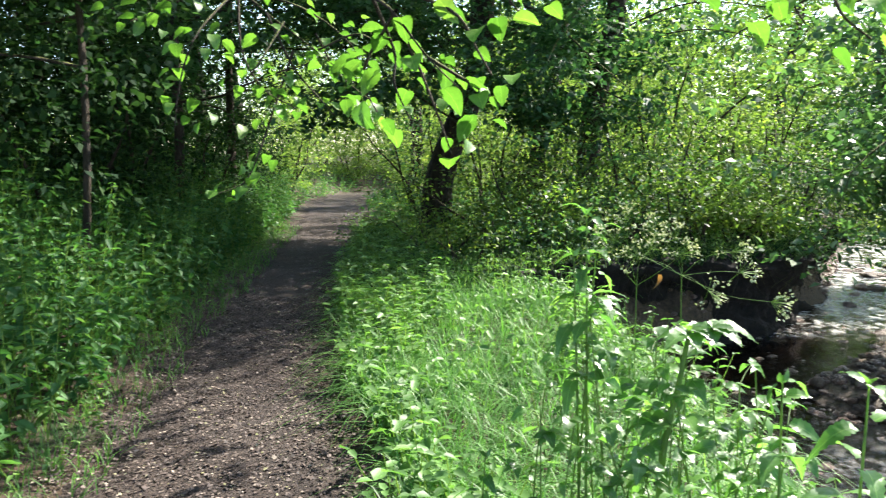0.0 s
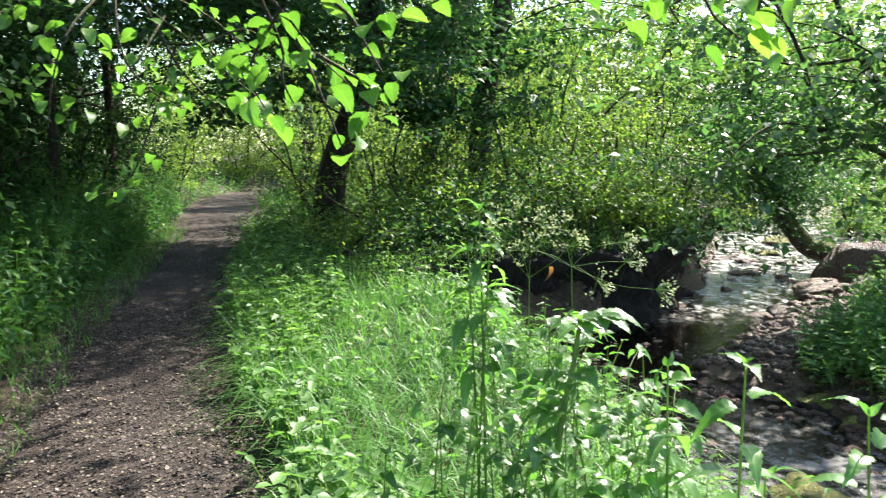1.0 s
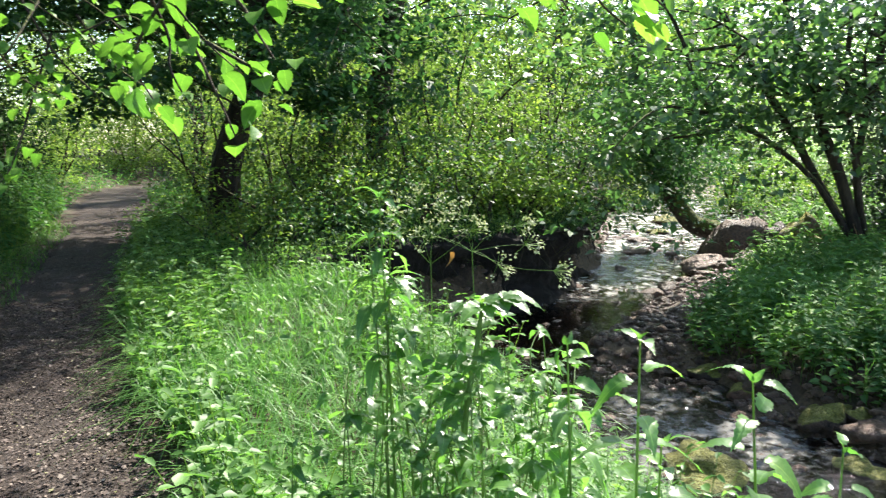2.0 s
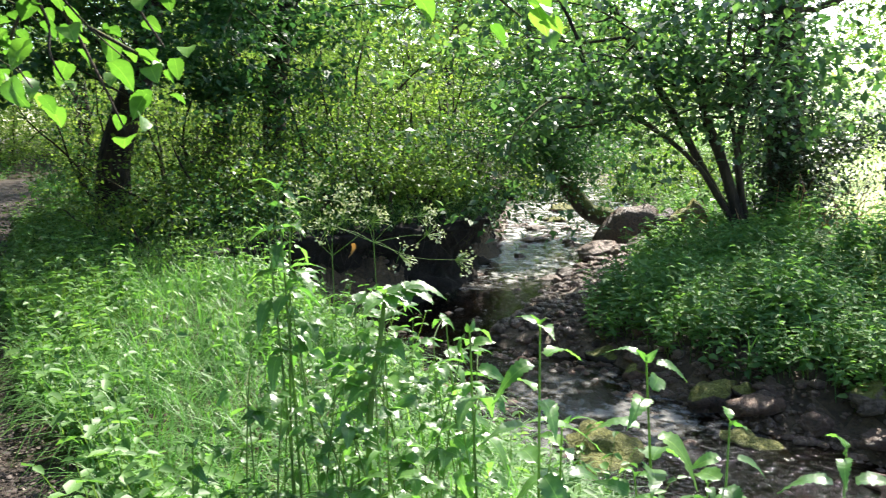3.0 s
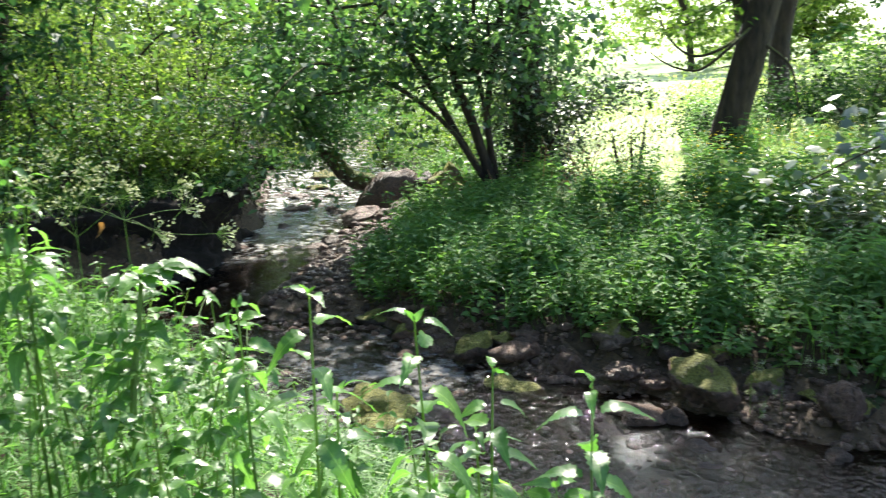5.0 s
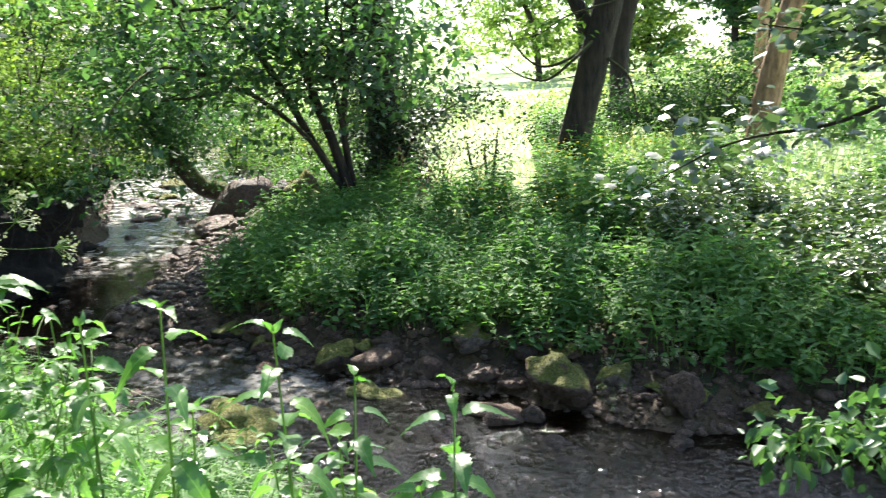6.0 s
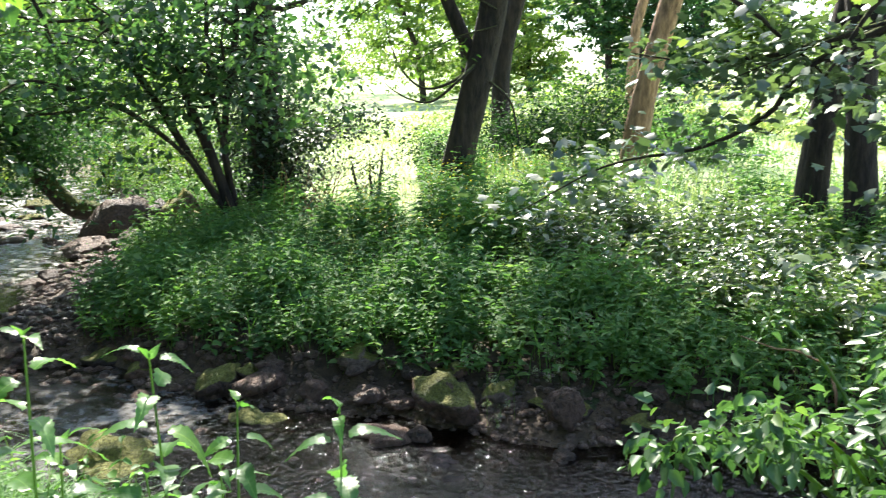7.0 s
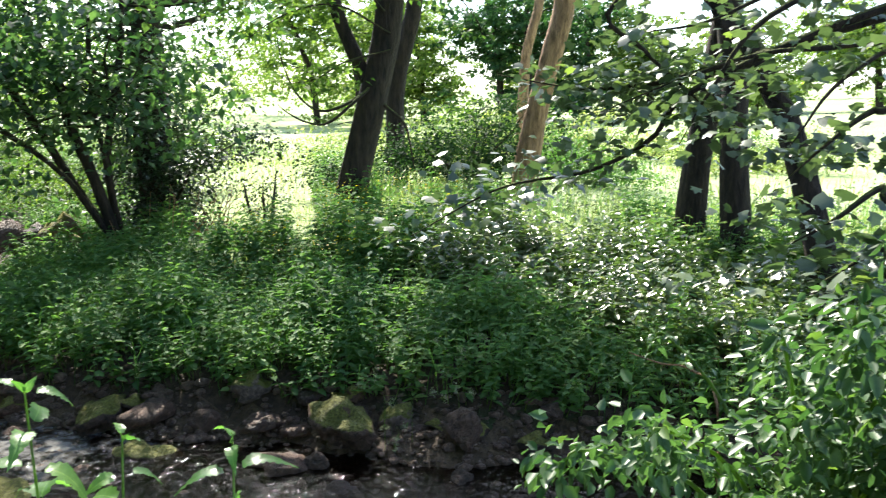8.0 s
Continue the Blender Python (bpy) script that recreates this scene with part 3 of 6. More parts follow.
def open_to_sun(c):
    """Crown parts that do not stand between the sun and the sunlit grass, nettles and far bank."""
    x, y = c[:, 0] - 0.74 * c[:, 2], c[:, 1] - 0.62 * c[:, 2]
    grass = (x > -0.5 + 0.25 * np.sin(y * 2.3)) & (x < 3.6) & (y > 0.6) & (y < 10.5 + 0.5 * np.sin(x * 4))
    bank = ((x > 4.9) & (x < 14) & (y > 3.2) & (y < 8.4)) | ((x > 6.6) & (x < 14) & (y > -1.5) & (y <= 3.2))
    shade = (x < 6.9 + 0.25 * y + 0.3 * np.sin(y * 3)) | (y > 4.6)
    spots = np.sin(x * 5.1 + y * 3.3) + np.sin(y * 4.7 - x * 2.9 + 1)
    bank &= ~(shade & (spots > np.where(y > 3.2, 1.0, -0.2)))
    shallows = (x > 5.0) & (x < 9.0) & (y > 9.2) & (y < 16.5) & (spots < 1.5)
    bend = (x > -9) & (x < 2) & (y > 27) & (y < 44)
    bars = (along(PATH, x, y)[0] < 0.2) & (y > 14) & (y < 27) & (np.sin(y * 2.1) > 0.5)
    gap = ((x > 2.2) & (x < 4.9) & (y > 5.5) & (y < 10.5) & (spots < 0.9)) | (x > 8.4) & (x < 16) & (y > 7) & (y < 13)
    u, w = c[:, 0] - 0.74 * (c[:, 2] - 1), c[:, 1] - 0.62 * (c[:, 2] - 1)
    edge = (u > 2.5) & (u < 7.5) & (w > 11.2) & (w < 15.5) & (spots < 0.7)
    u, w = c[:, 0] - 0.74 * (c[:, 2] - 1.7), c[:, 1] - 0.62 * (c[:, 2] - 1.7)
    arm = (u > 3.5) & (u < 5.7) & (w > -0.6) & (w < 3)
    u, w = c[:, 0] - 0.74 * (c[:, 2] - 1.9), c[:, 1] - 0.62 * (c[:, 2] - 1.9)
    boughs = (u > -1.5) & (u < 1.6) & (w > 0.9) & (w < 3.8)
    return ~(grass | bank | shallows | bend | bars | boughs | edge | arm | gap)


def dappled(c):
    """Lets about half of the sun through where the ground below is half in sun."""
    return open_to_sun(c) | (np.sin(3.1 * c[:, 0] + 1.7 * c[:, 2]) + np.sin(2.7 * c[:, 1] - 2.1 * c[:, 2]) > 0.75)


def low_or_open(c):
    return open_to_sun(c) | (c[:, 2] < 2.6)


def leafy_bough(ob, line, seed, leaf, many, spread, size, thick=0.018, count=26, whole=False):
    """A limb of a standing tree that carries a flat layer of leaves along its outer part."""
    pts = smooth_line(line, 18) - np.array(ob.location)
    v, q = tube(pts, (thick, thick * 0.55, 0.006), 6)
    limb = part("limb", mesh_of("limb", v, q, mats=(MAT_BARK,)), ob)
    g = np.random.default_rng(seed)
    at = pts[g.integers(3, 18, many)] + g.normal(0, spread, (many, 3)) * (1, 1, 0.3)
    if not whole:
        at = at[dappled(at + np.array(ob.location))]
    v, q = sprays(at, 0.34, count, size, "rhomb", 0.12, seed=seed + 9, wild=0.35, hang=0.25)
    part("foliage", mesh_of("foliage", v, q, mats=(leaf,)), limb)


# trees on the near side of the stream and along the path
path_tree = tree([(-0.33, 16, 0.3), (-0.27, 16, 0.94), (0.01, 16, 1.84), (0.51, 16, 3.15), (0.62, 16, 4.55)], 0.27, 0.13, "path_tree",
     "dark leaning trunk beside the path with drooping leafy boughs", open_to_sun, MAT_BARK, MAT_TREE, 11, limbs=30, reach=5.0, from_h=0.22,
     clumps=1000, count=20, size=0.15, top=11, droop=0.22, bias=(-0.25, -0.35, 0))
bank_tree = tree([(2.43, 14.3, 0.5), (2.44, 14.3, 1.8), (2.65, 14.26, 3.07), (2.84, 14.2, 4.0)], 0.19, 0.1, "bank_tree",
     "dark slender trunk behind the stream bank, leafy above", open_to_sun, MAT_BARK, MAT_TREE, 12, limbs=16, reach=4.6, from_h=0.38,
     clumps=480, count=20, size=0.14, top=9, bias=(0, -0.4, 0))
tree([(1.78, 17.9, 0.36), (2.0, 17.9, 2.5), (2.3, 17.85, 3.3), (2.46, 17.8, 4.9)], 0.16, 0.09, "woodland_tree",
     "slim dark woodland tree in leaf among shrubs", open_to_sun, MAT_BARK, MAT_TREE, 13, limbs=12, reach=3.4, from_h=0.25,
     clumps=330, count=20, size=0.14, top=9, group="woodland trees")
tree([(8.55, 22.3, 0.7), (8.9, 22.1, 3.1), (9.14, 22, 4.4)], 0.12, 0.07, "woodland_tree",
     "thin woodland tree beside the far stream", open_to_sun, MAT_BARK, MAT_SUNLIT_TREE, 14, limbs=12, reach=3.4, from_h=0.2,
     clumps=260, count=20, size=0.14, top=9, group="woodland trees")


for k, line in enumerate(([(0.34, 15.80, 2.05), (-0.96, 13.97, 2.77), (-1.60, 12.90, 2.60), (-2.06, 12.33, 2.05)],
                          [(0.45, 15.79, 2.59), (-0.37, 14.00, 3.62), (-1.41, 12.92, 3.82), (-2.36, 12.28, 3.39)],
                          [(0.56, 15.79, 3.24), (0.98, 13.97, 2.76), (1.45, 12.92, 2.32), (1.89, 12.86, 1.96)],
                          [(0.67, 15.79, 3.88), (1.55, 13.91, 3.60), (2.22, 13.32, 3.25), (2.84, 13.20, 2.87)],
                          [(0.45, 15.79, 3.46), (-1.75, 12.88, 4.33), (-3.18, 11.57, 3.44), (-4.03, 10.77, 2.74)],
                          [(0.45, 15.79, 3.88), (-2.08, 12.83, 4.74), (-3.56, 10.41, 3.75), (-4.25, 9.05, 2.93)])):
    leafy_bough(path_tree, line, 800 + k, MAT_TREE, 64, 0.42, 0.14, 0.022, 20)
for k, line in enumerate(([(2.59, 13.96, 3.04), (1.61, 12.90, 3.27), (0.96, 12.46, 2.89), (0.52, 12.49, 2.32)],
                          [(2.69, 13.94, 3.22), (3.34, 12.56, 3.41), (3.86, 11.36, 3.25), (4.62, 11.07, 2.90)],
                          [(2.55, 13.97, 2.37), (1.78, 13.28, 2.35), (1.28, 12.94, 1.99)],
                          [(2.71, 13.94, 3.60), (3.53, 12.51, 3.83), (4.33, 11.19, 3.54), (5.22, 10.81, 3.18)],
                          [(2.61, 13.96, 2.66), (3.03, 13.05, 2.31), (3.63, 12.48, 1.91)])):
    leafy_bough(bank_tree, line, 820 + k, MAT_TREE, 30, 0.38, 0.13, count=18)


def shrub(x, y, h, r, seed, leaf, label, clumps=120, count=24, size=0.09, stems=5, name="shrub", low=0.12, shape="rhomb"):
    """A many-stemmed shrub: leaning stems from one stool, leaf sprays from near the ground up."""
    g = np.random.default_rng(seed)
    z = float(ground(x, y))
    ob = thing(name, label, "shrub", (x, y, z), "understorey shrubs")
    pts = []
    for k in range(stems):
        a = 2 * math.pi * k / stems + g.uniform(-0.4, 0.4)
        way = (math.cos(a) * 0.5 * r / h * 2, math.sin(a) * 0.5 * r / h * 2, 1)
        ln = limb_line(g, (0.12 * math.cos(a), 0.12 * math.sin(a), -0.1), way, h * g.uniform(0.75, 1.1), 0.1, 9)
        v, q = tube(ln, (0.035, 0.025, 0.006), 6)
        part("stem", mesh_of("stem", v, q, mats=(MAT_BARK,)), ob)
        pts.append(ln)
    pts = np.concatenate(pts)
    c = pts[g.integers(0, len(pts), clumps)] + g.normal(0, 0.4 * r, (clumps, 3)) * (1, 1, 0.5)
    c = c[c[:, 2] > low]
    c = c[clear_of_path(c + (x, y, z)) & clear_of_shallows(c + (x, y, z))]
    v, q = sprays(c, 0.38, int(count * 1.8), size * 0.72, shape, 0.2, seed=seed + 5, wild=0.42, hang=0.3)
    part("foliage", mesh_of("foliage", v, q, mats=(leaf,)), ob)
    return ob


# understorey behind the cut bank
for k, (x, y, h, r) in enumerate([(-0.6, 18.6, 3.2, 1.2), (0.8, 14.4, 2.2, 1.0), (1.6, 12.9, 1.9, 0.9), (3.2, 13.2, 2.4, 1.1), (4.3, 13.0, 2.2, 1.0),
                                  (5.2, 14.4, 2.6, 1.0), (5.6, 13.4, 1.6, 0.7), (3.9, 15.6, 4.4, 1.5), (6.3, 16.4, 4.0, 1.2), (1.0, 18.8, 5.0, 1.6),
                                  (3.6, 19.5, 6, 1.8), (6.4, 20.0, 6, 1.8), (-1.0, 21.5, 4.6, 1.4), (2.0, 23.5, 7.5, 2.2), (5.0, 24.5, 7.5, 2.2),
                                  (9.0, 25.0, 5.5, 1.8), (7.6, 18.6, 3.0, 1.0), (1.8, 30, 9, 2.2), (4.6, 31, 9, 2.2), (-0.6, 27.5, 7.5, 1.7), (0.2, 12.6, 1.0, 0.7), (5.15, 12.55, 1.2, 0.6), (5.8, 13.5, 1.4, 0.6)]):
    # taller shrubs take the palest leaf to read as sunlit background
    shrub(x, y, h, r, 40 + k, MAT_SUNLIT_FAR if h > 4.2 else MAT_SUNLIT_TREE if k % 3 else MAT_TREE, "leafy green understorey shrub on the wooded bank",
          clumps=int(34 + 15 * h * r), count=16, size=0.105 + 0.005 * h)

# low growth crowding the edge of the cut bank
for k, (x, y, h, r) in enumerate([(0.3, 10.2, 0.7, 0.5), (0.95, 10.45, 0.85, 0.55), (1.6, 10.75, 0.8, 0.5), (2.3, 10.85, 0.95, 0.55), (3.0, 11.0, 0.85, 0.5), (3.65, 11.15, 0.95, 0.55),
                                  (4.3, 11.6, 0.9, 0.5), (4.85, 12.2, 0.9, 0.5), (1.2, 11.8, 1.3, 0.7), (2.4, 12.0, 1.4, 0.7), (3.7, 12.2, 1.4, 0.7), (-0.2, 11.4, 0.9, 0.6)]):
    shrub(x, y + 0.3, h + 0.35, r, 90 + k, MAT_TREE if k < 4 and k % 2 else MAT_SUNLIT_TREE, "low leafy shrub overhanging the earth bank", clumps=int(60 + 36 * h), count=16, size=0.09, stems=4, low=0.42)

# far side: the many-stemmed tree, the ivy-clad trunk, the bent mossy tree
hazel = tree([(8.74, 9.62, -0.3), (8.45, 9.88, 0.82), (8.25, 10.05, 1.53), (8.12, 10.15, 2.32), (7.92, 10.31, 2.84)], 0.08, 0.05, "hazel_tree",
     "many-stemmed dark tree leaning over the stream", dappled, MAT_BARK, MAT_SYCAMORE, 15, limbs=24, reach=2.8, from_h=0.34, clumps=780, count=9,
     size=0.19, top=5.0, droop=0.3, bias=(-0.3, 0.1, 0), stems=(
         ([(8.71, 9.65, -0.35), (8.27, 10.03, 0.64), (7.9, 10.32, 1.55), (7.52, 10.6, 2.35), (7.28, 10.77, 2.87)], 0.065),
         ([(8.8, 9.7, -0.35), (8.75, 9.9, 0.9), (8.85, 9.8, 1.9), (8.95, 9.7, 2.8)], 0.06), ([(8.78, 9.62, -0.35), (8.6, 9.75, 0.9), (8.35, 9.7, 2.2), (8.3, 9.6, 3)], 0.04), ([(8.68, 9.68, -0.35), (8.1, 9.9, 0.7), (7.4, 10.2, 1.4), (6.6, 10.5, 1.9)], 0.04)))
for k, line in enumerate(([(7.76, 10.18, 1.66), (6.59, 10.03, 1.68), (5.54, 10.08, 1.40), (4.50, 10.26, 1.21)],
                          [(7.82, 10.13, 1.98), (6.72, 9.94, 2.38), (5.79, 10.05, 2.48), (5.09, 10.20, 2.27)],
                          [(8.18, 9.97, 2.05), (7.57, 9.82, 2.52), (7.79, 9.39, 2.18), (8.15, 8.81, 1.68)],
                          [(8.47, 9.73, 2.43), (8.56, 8.97, 2.29), (8.72, 8.53, 1.81), (8.77, 8.19, 1.29)],
                          [(7.69, 10.24, 2.48), (6.39, 10.16, 3.10), (5.41, 10.15, 3.17), (4.78, 10.24, 2.95)],
                          [(8.17, 9.98, 2.78), (8.28, 9.23, 2.99), (8.46, 8.51, 2.61)],
                          [(7.55, 10.33, 2.98), (6.40, 10.15, 2.09), (6.09, 10.11, 1.70)])):
    leafy_bough(hazel, line, 840 + k, MAT_SYCAMORE, 32, 0.3, 0.14, count=15)
tree([(10.22, 10.28, -0.4), (10.15, 10.36, 1.0), (10.11, 10.4, 2.9)], 0.3, 0.17, "ivy_clad_tree",
     "stout dark trunk thickly clad in ivy", open_to_sun, MAT_BARK, MAT_TREE, 16, limbs=14, reach=3.2, from_h=0.25, clumps=280, count=18, size=0.14, top=8)
tree([(9.75, 13.9, -0.4), (9.3, 14.2, -0.55), (8.95, 14.5, -0.4), (8.65, 14.64, -0.02), (8.36, 14.8, 0.56), (8.11, 14.94, 1.67), (7.93, 15.04, 3.09)],
     0.2, 0.06, "bent_tree", "mossy tree with a trunk bent low over the stream", low_or_open, MAT_BARK_MOSS, MAT_TREE, 17, limbs=18, reach=1.9, from_h=0.52, skirt=(260, 0.25, 3.4, 0.45),
     clumps=480, count=18, size=0.13, top=6, droop=0.35)
# trees along the top of the far bank
leaning = tree([(10.07, 6.5, 0.1), (10.15, 6.4, 0.76), (10.28, 6.18, 1.84), (10.39, 6.0, 2.73), (10.43, 5.93, 3.37)], 0.215, 0.165, "leaning_tree",
     "thick dark leaning trunk at the meadow edge", open_to_sun, MAT_BARK, MAT_TREE, 18, limbs=18, reach=3.6, from_h=0.36, clumps=330, count=18, size=0.13, skirt=(24, 3.0, 4.8, 0.8),
     top=9, droop=0.2, stems=(([(10.33, 6.11, 2.0), (10.14, 6.42, 2.72), (10.01, 6.62, 3.35)], 0.11),), bias=(-0.5, 0.7, 0))
for line in ([(10.3, 6.1, 2.2), (9.8, 6.15, 1.9), (9.63, 6.5, 1.6), (9.45, 6.75, 1.62), (9.3, 6.95, 1.75), (9.22, 7.05, 1.86)],
             [(10.3, 6.1, 2.15), (9.75, 6.3, 1.85), (9.55, 6.6, 1.78), (9.37, 6.85, 2.03), (9.27, 7.0, 2.47), (9.24, 7.05, 2.88)],
             [(10.3, 6.0, 1.9), (10.45, 5.7, 1.6), (10.5, 5.6, 1.15), (10.5, 5.55, 0.9)]):
    v, q = tube(smooth_line(line, 20) - np.array(leaning.location), (0.03, 0.018, 0.006), 6)
    part("drooping_branch", mesh_of("drooping_branch", v, q, mats=(MAT_BARK,)), leaning, "thin bare drooping branch")
for k, line in enumerate(([(10.26, 5.83, 2.87), (9.72, 6.33, 3.22), (9.20, 6.73, 3.10), (8.73, 7.02, 2.77), (8.49, 7.31, 2.39)],
                          [(10.22, 5.90, 3.18), (9.72, 6.33, 3.75), (8.95, 6.90, 3.51), (8.41, 7.39, 3.25), (8.16, 7.67, 2.74)],
                          [(10.26, 5.83, 2.64), (9.76, 6.28, 2.45), (9.45, 6.55, 2.21), (9.10, 6.86, 2.12)],
                          [(10.47, 5.86, 3.53), (11.05, 5.41, 3.66), (11.53, 5.07, 3.22), (11.79, 4.99, 2.82)],
                          [(10.43, 5.93, 3.45), (9.72, 6.69, 4.00), (8.98, 7.18, 4.12), (8.46, 7.79, 3.78)])):
    leafy_bough(leaning, line, 760 + k, MAT_SUNLIT_TREE, 30, 0.26, 0.11, count=18)
# unseen bough above the view, added to shade the far bank's foot
leafy_bough(leaning, [(10.43, 5.93, 4.8), (10.6, 6.2, 6.2), (10.75, 5.3, 6.4), (10.6, 4.1, 6.4)], 790, MAT_TREE, 90, 0.42, 0.17, 0.05, 24, whole=True)
tree([(13.99, 7.77, 1.2), (13.96, 7.81, 2.25), (14.15, 7.48, 3.97)], 0.17, 0.1, "meadow_tree",
     "dark trunk standing by the meadow", open_to_sun, MAT_BARK, MAT_SUNLIT_TREE, 19, limbs=10, reach=2.8, from_h=0.48, clumps=150, count=20, size=0.12, top=8, group="meadow trees")
tree([(13.14, 4.83, 0.74), (13.2, 4.67, 1.61), (13.28, 4.42, 2.75), (13.35, 4.22, 3.67)], 0.19, 0.13, "orange_barked_tree",
     "leaning trunk with pale orange sunlit bark", open_to_sun, MAT_BARK_ORANGE, MAT_SUNLIT_TREE, 20, limbs=6, reach=2.4, from_h=0.6, clumps=70, count=22, size=0.11, top=9)
tree([(18.7, 6.95, 1.2), (18.75, 6.9, 2.97), (18.82, 6.78, 3.77), (18.88, 6.61, 4.56)], 0.12, 0.09, "orange_barked_tree",
     "slim pale orange trunk out in the meadow", open_to_sun, MAT_BARK_ORANGE, MAT_SUNLIT_TREE, 21, limbs=6, reach=2.4, from_h=0.6, clumps=60, count=22, size=0.12, top=9)
tree([(10.38, 1.57, 0.28), (10.39, 1.51, 1.21), (10.41, 1.37, 2.24)], 0.165, 0.13, "sycamore_tree", "dark upright trunk on the far bank",
     open_to_sun, MAT_BARK, MAT_SYCAMORE, 22, limbs=7, reach=2.8, from_h=0.62, clumps=110, count=24, size=0.13, top=8, group="far bank trees")
tree([(9.96, 0.9, 0.17), (9.94, 1.05, 1.43), (9.94, 1.09, 2.2), (9.93, 1.2, 3.02)], 0.15, 0.12, "sycamore_tree", "dark upright trunk rimmed with light",
     open_to_sun, MAT_BARK, MAT_SYCAMORE, 23, limbs=7, reach=2.8, from_h=0.64, clumps=110, count=24, size=0.13, top=8, group="far bank trees")
tree([(8.5, -0.2, 0.34), (8.5, 0.26, 1.19), (8.47, 0.68, 2.16), (8.43, 1.13, 2.82)], 0.125, 0.1, "sycamore_tree", "dark trunk leaning hard across the others",
     open_to_sun, MAT_BARK, MAT_SYCAMORE, 24, limbs=8, reach=2.6, from_h=0.62, clumps=110, count=24, size=0.13, top=7, group="far bank trees", bias=(-0.3, -0.3, 0))

# the dark wood beyond the left verge
# trees from (-8.5, 1.5) to (-6, -2.5) are unseen, added to shade the bank
for k, (x, y, r, top, label) in enumerate([(-3.6, 7.7, 0.035, 6, "thin dark trunk above the nettle bank"), (-5.0, 8.4, 0.13, 7, "dark trunk in the shaded wood"),
                                           (-4.6, 13.3, 0.08, 7, "thin dark trunk in the shaded wood"), (-4.9, 17.6, 0.09, 7, "slim dark trunk near the path"),
                                           (-6.5, 11, 0.14, 9, "dark trunk in the shaded wood"), (-7.8, 15, 0.16, 9, "dark trunk deep in the wood"),
                                           (-6.3, 20, 0.15, 9, "dark trunk deep in the wood"), (-9.5, 11, 0.16, 9, "dark trunk deep in the wood"),
                                           (-9.5, 21, 0.18, 10, "dark trunk deep in the wood"), (-6.4, 5.2, 0.14, 8, "dark trunk in the shaded wood"),
                                           (-7.5, 28, 0.2, 10, "dark tree beyond the path bend"), (-1.2, 26, 0.2, 10, "dark tree beyond the path bend"),
                                           (-12, 16, 0.18, 10, "dark trunk deep in the wood"), (-8.5, 1.5, 0.16, 9, "dark trunk in the shaded wood"), (-5.4, 2.2, 0.12, 8, "dark trunk above the nettle bank"), (-11, 5, 0.18, 10, "dark trunk deep in the wood"), (-6, -2.5, 0.16, 9, "dark trunk in the shaded wood"), (-13.5, 21, 0.2, 10, "dark trunk deep in the wood"), (-10.5, 27, 0.2, 11, "dark trunk deep in the wood"), (-8.6, 12.8, 0.15, 8, "dark trunk in the shaded wood"), (-8.2, 7.6, 0.14, 9, "dark trunk in the shaded wood")]):
    tree([(x, y, 0), (x + 0.1, y, 1.6), (x + 0.05, y + 0.1, 3.2)], r, r * 0.6, "wood_tree", label, open_to_sun, MAT_BARK, MAT_SHADED_LEAF, 70 + 3 * k,
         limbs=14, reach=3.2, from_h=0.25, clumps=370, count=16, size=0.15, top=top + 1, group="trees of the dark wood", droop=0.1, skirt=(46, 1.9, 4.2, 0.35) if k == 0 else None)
for k, (x, y, h, r) in enumerate([(-5.2, 10.4, 2.4, 1.2), (-4.8, 15.4, 2.2, 1.0), (-6.2, 13.2, 3.0, 1.3), (-5.6, 19.5, 2.6, 1.1), (-7.0, 9.0, 3.0, 1.3),
                                  (-8.5, 12.5, 3.4, 1.5), (-5.9, 23.5, 3, 1.1), (-8.2, 18, 3.4, 1.5), (-6.5, 6.9, 2.2, 1.1), (-11, 14, 4, 1.8), (-10.5, 9, 4, 1.8), (-11, 19, 4, 1.8), (-9, 24, 4, 1.6), (-6.6, 16.5, 5.0, 1.7), (-5.2, 12.4, 3.6, 1.1), (-7.4, 21.5, 5.5, 1.9), (-7.2, 11.2, 4.6, 1.5)]):
    shrub(x, y, h, r, 140 + k, MAT_SHADED_LEAF, "dense dark shrub in the shaded wood", clumps=int(60 + 30 * h * r), count=18, size=0.13)
for k, (x, y, h, r) in enumerate([(-6.5, 33, 4.5, 1.5), (-8.5, 36, 6, 2.0), (-4.6, 37, 5, 1.6), (-1.4, 32, 4.5, 1.4), (-2.0, 40, 6, 2.0), (0.5, 36, 5, 1.6), (-6.4, 40, 6, 2.0), (-1.3, 29.5, 3, 1.0), (-5.9, 29, 3, 1.0), (-4.2, 47, 12, 3.2), (-8.6, 46, 12, 3.0), (0.4, 46, 12, 3.0), (-2.2, 43, 8, 2.2)]):
    shrub(x, y, h, r, 180 + k, MAT_SUNLIT_FAR, "sunlit shrub where the path bends out of sight", clumps=int(50 + 24 * h * r), count=18, size=0.16)
shrub(10.05, 10.2, 2.8, 0.7, 160, MAT_IVY, "dark ivy mass wrapped round a trunk", clumps=330, count=22, size=0.11, name="ivy")
shrub(12.4, 7.9, 0.8, 0.5, 161, MAT_SHADED_LEAF, "dark bush at the meadow edge", clumps=70, count=30, size=0.09, name="bush")
shrub(13.4, 6.1, 1.9, 0.9, 162, MAT_SHADED_LEAF, "broad dark bush beyond the leaning trunk", clumps=210, count=30, size=0.1, name="bush")
shrub(16.2, 4.6, 1.3, 1.0, 163, MAT_HERB, "broad leafy bush in the meadow", clumps=120, count=30, size=0.1, name="bush")
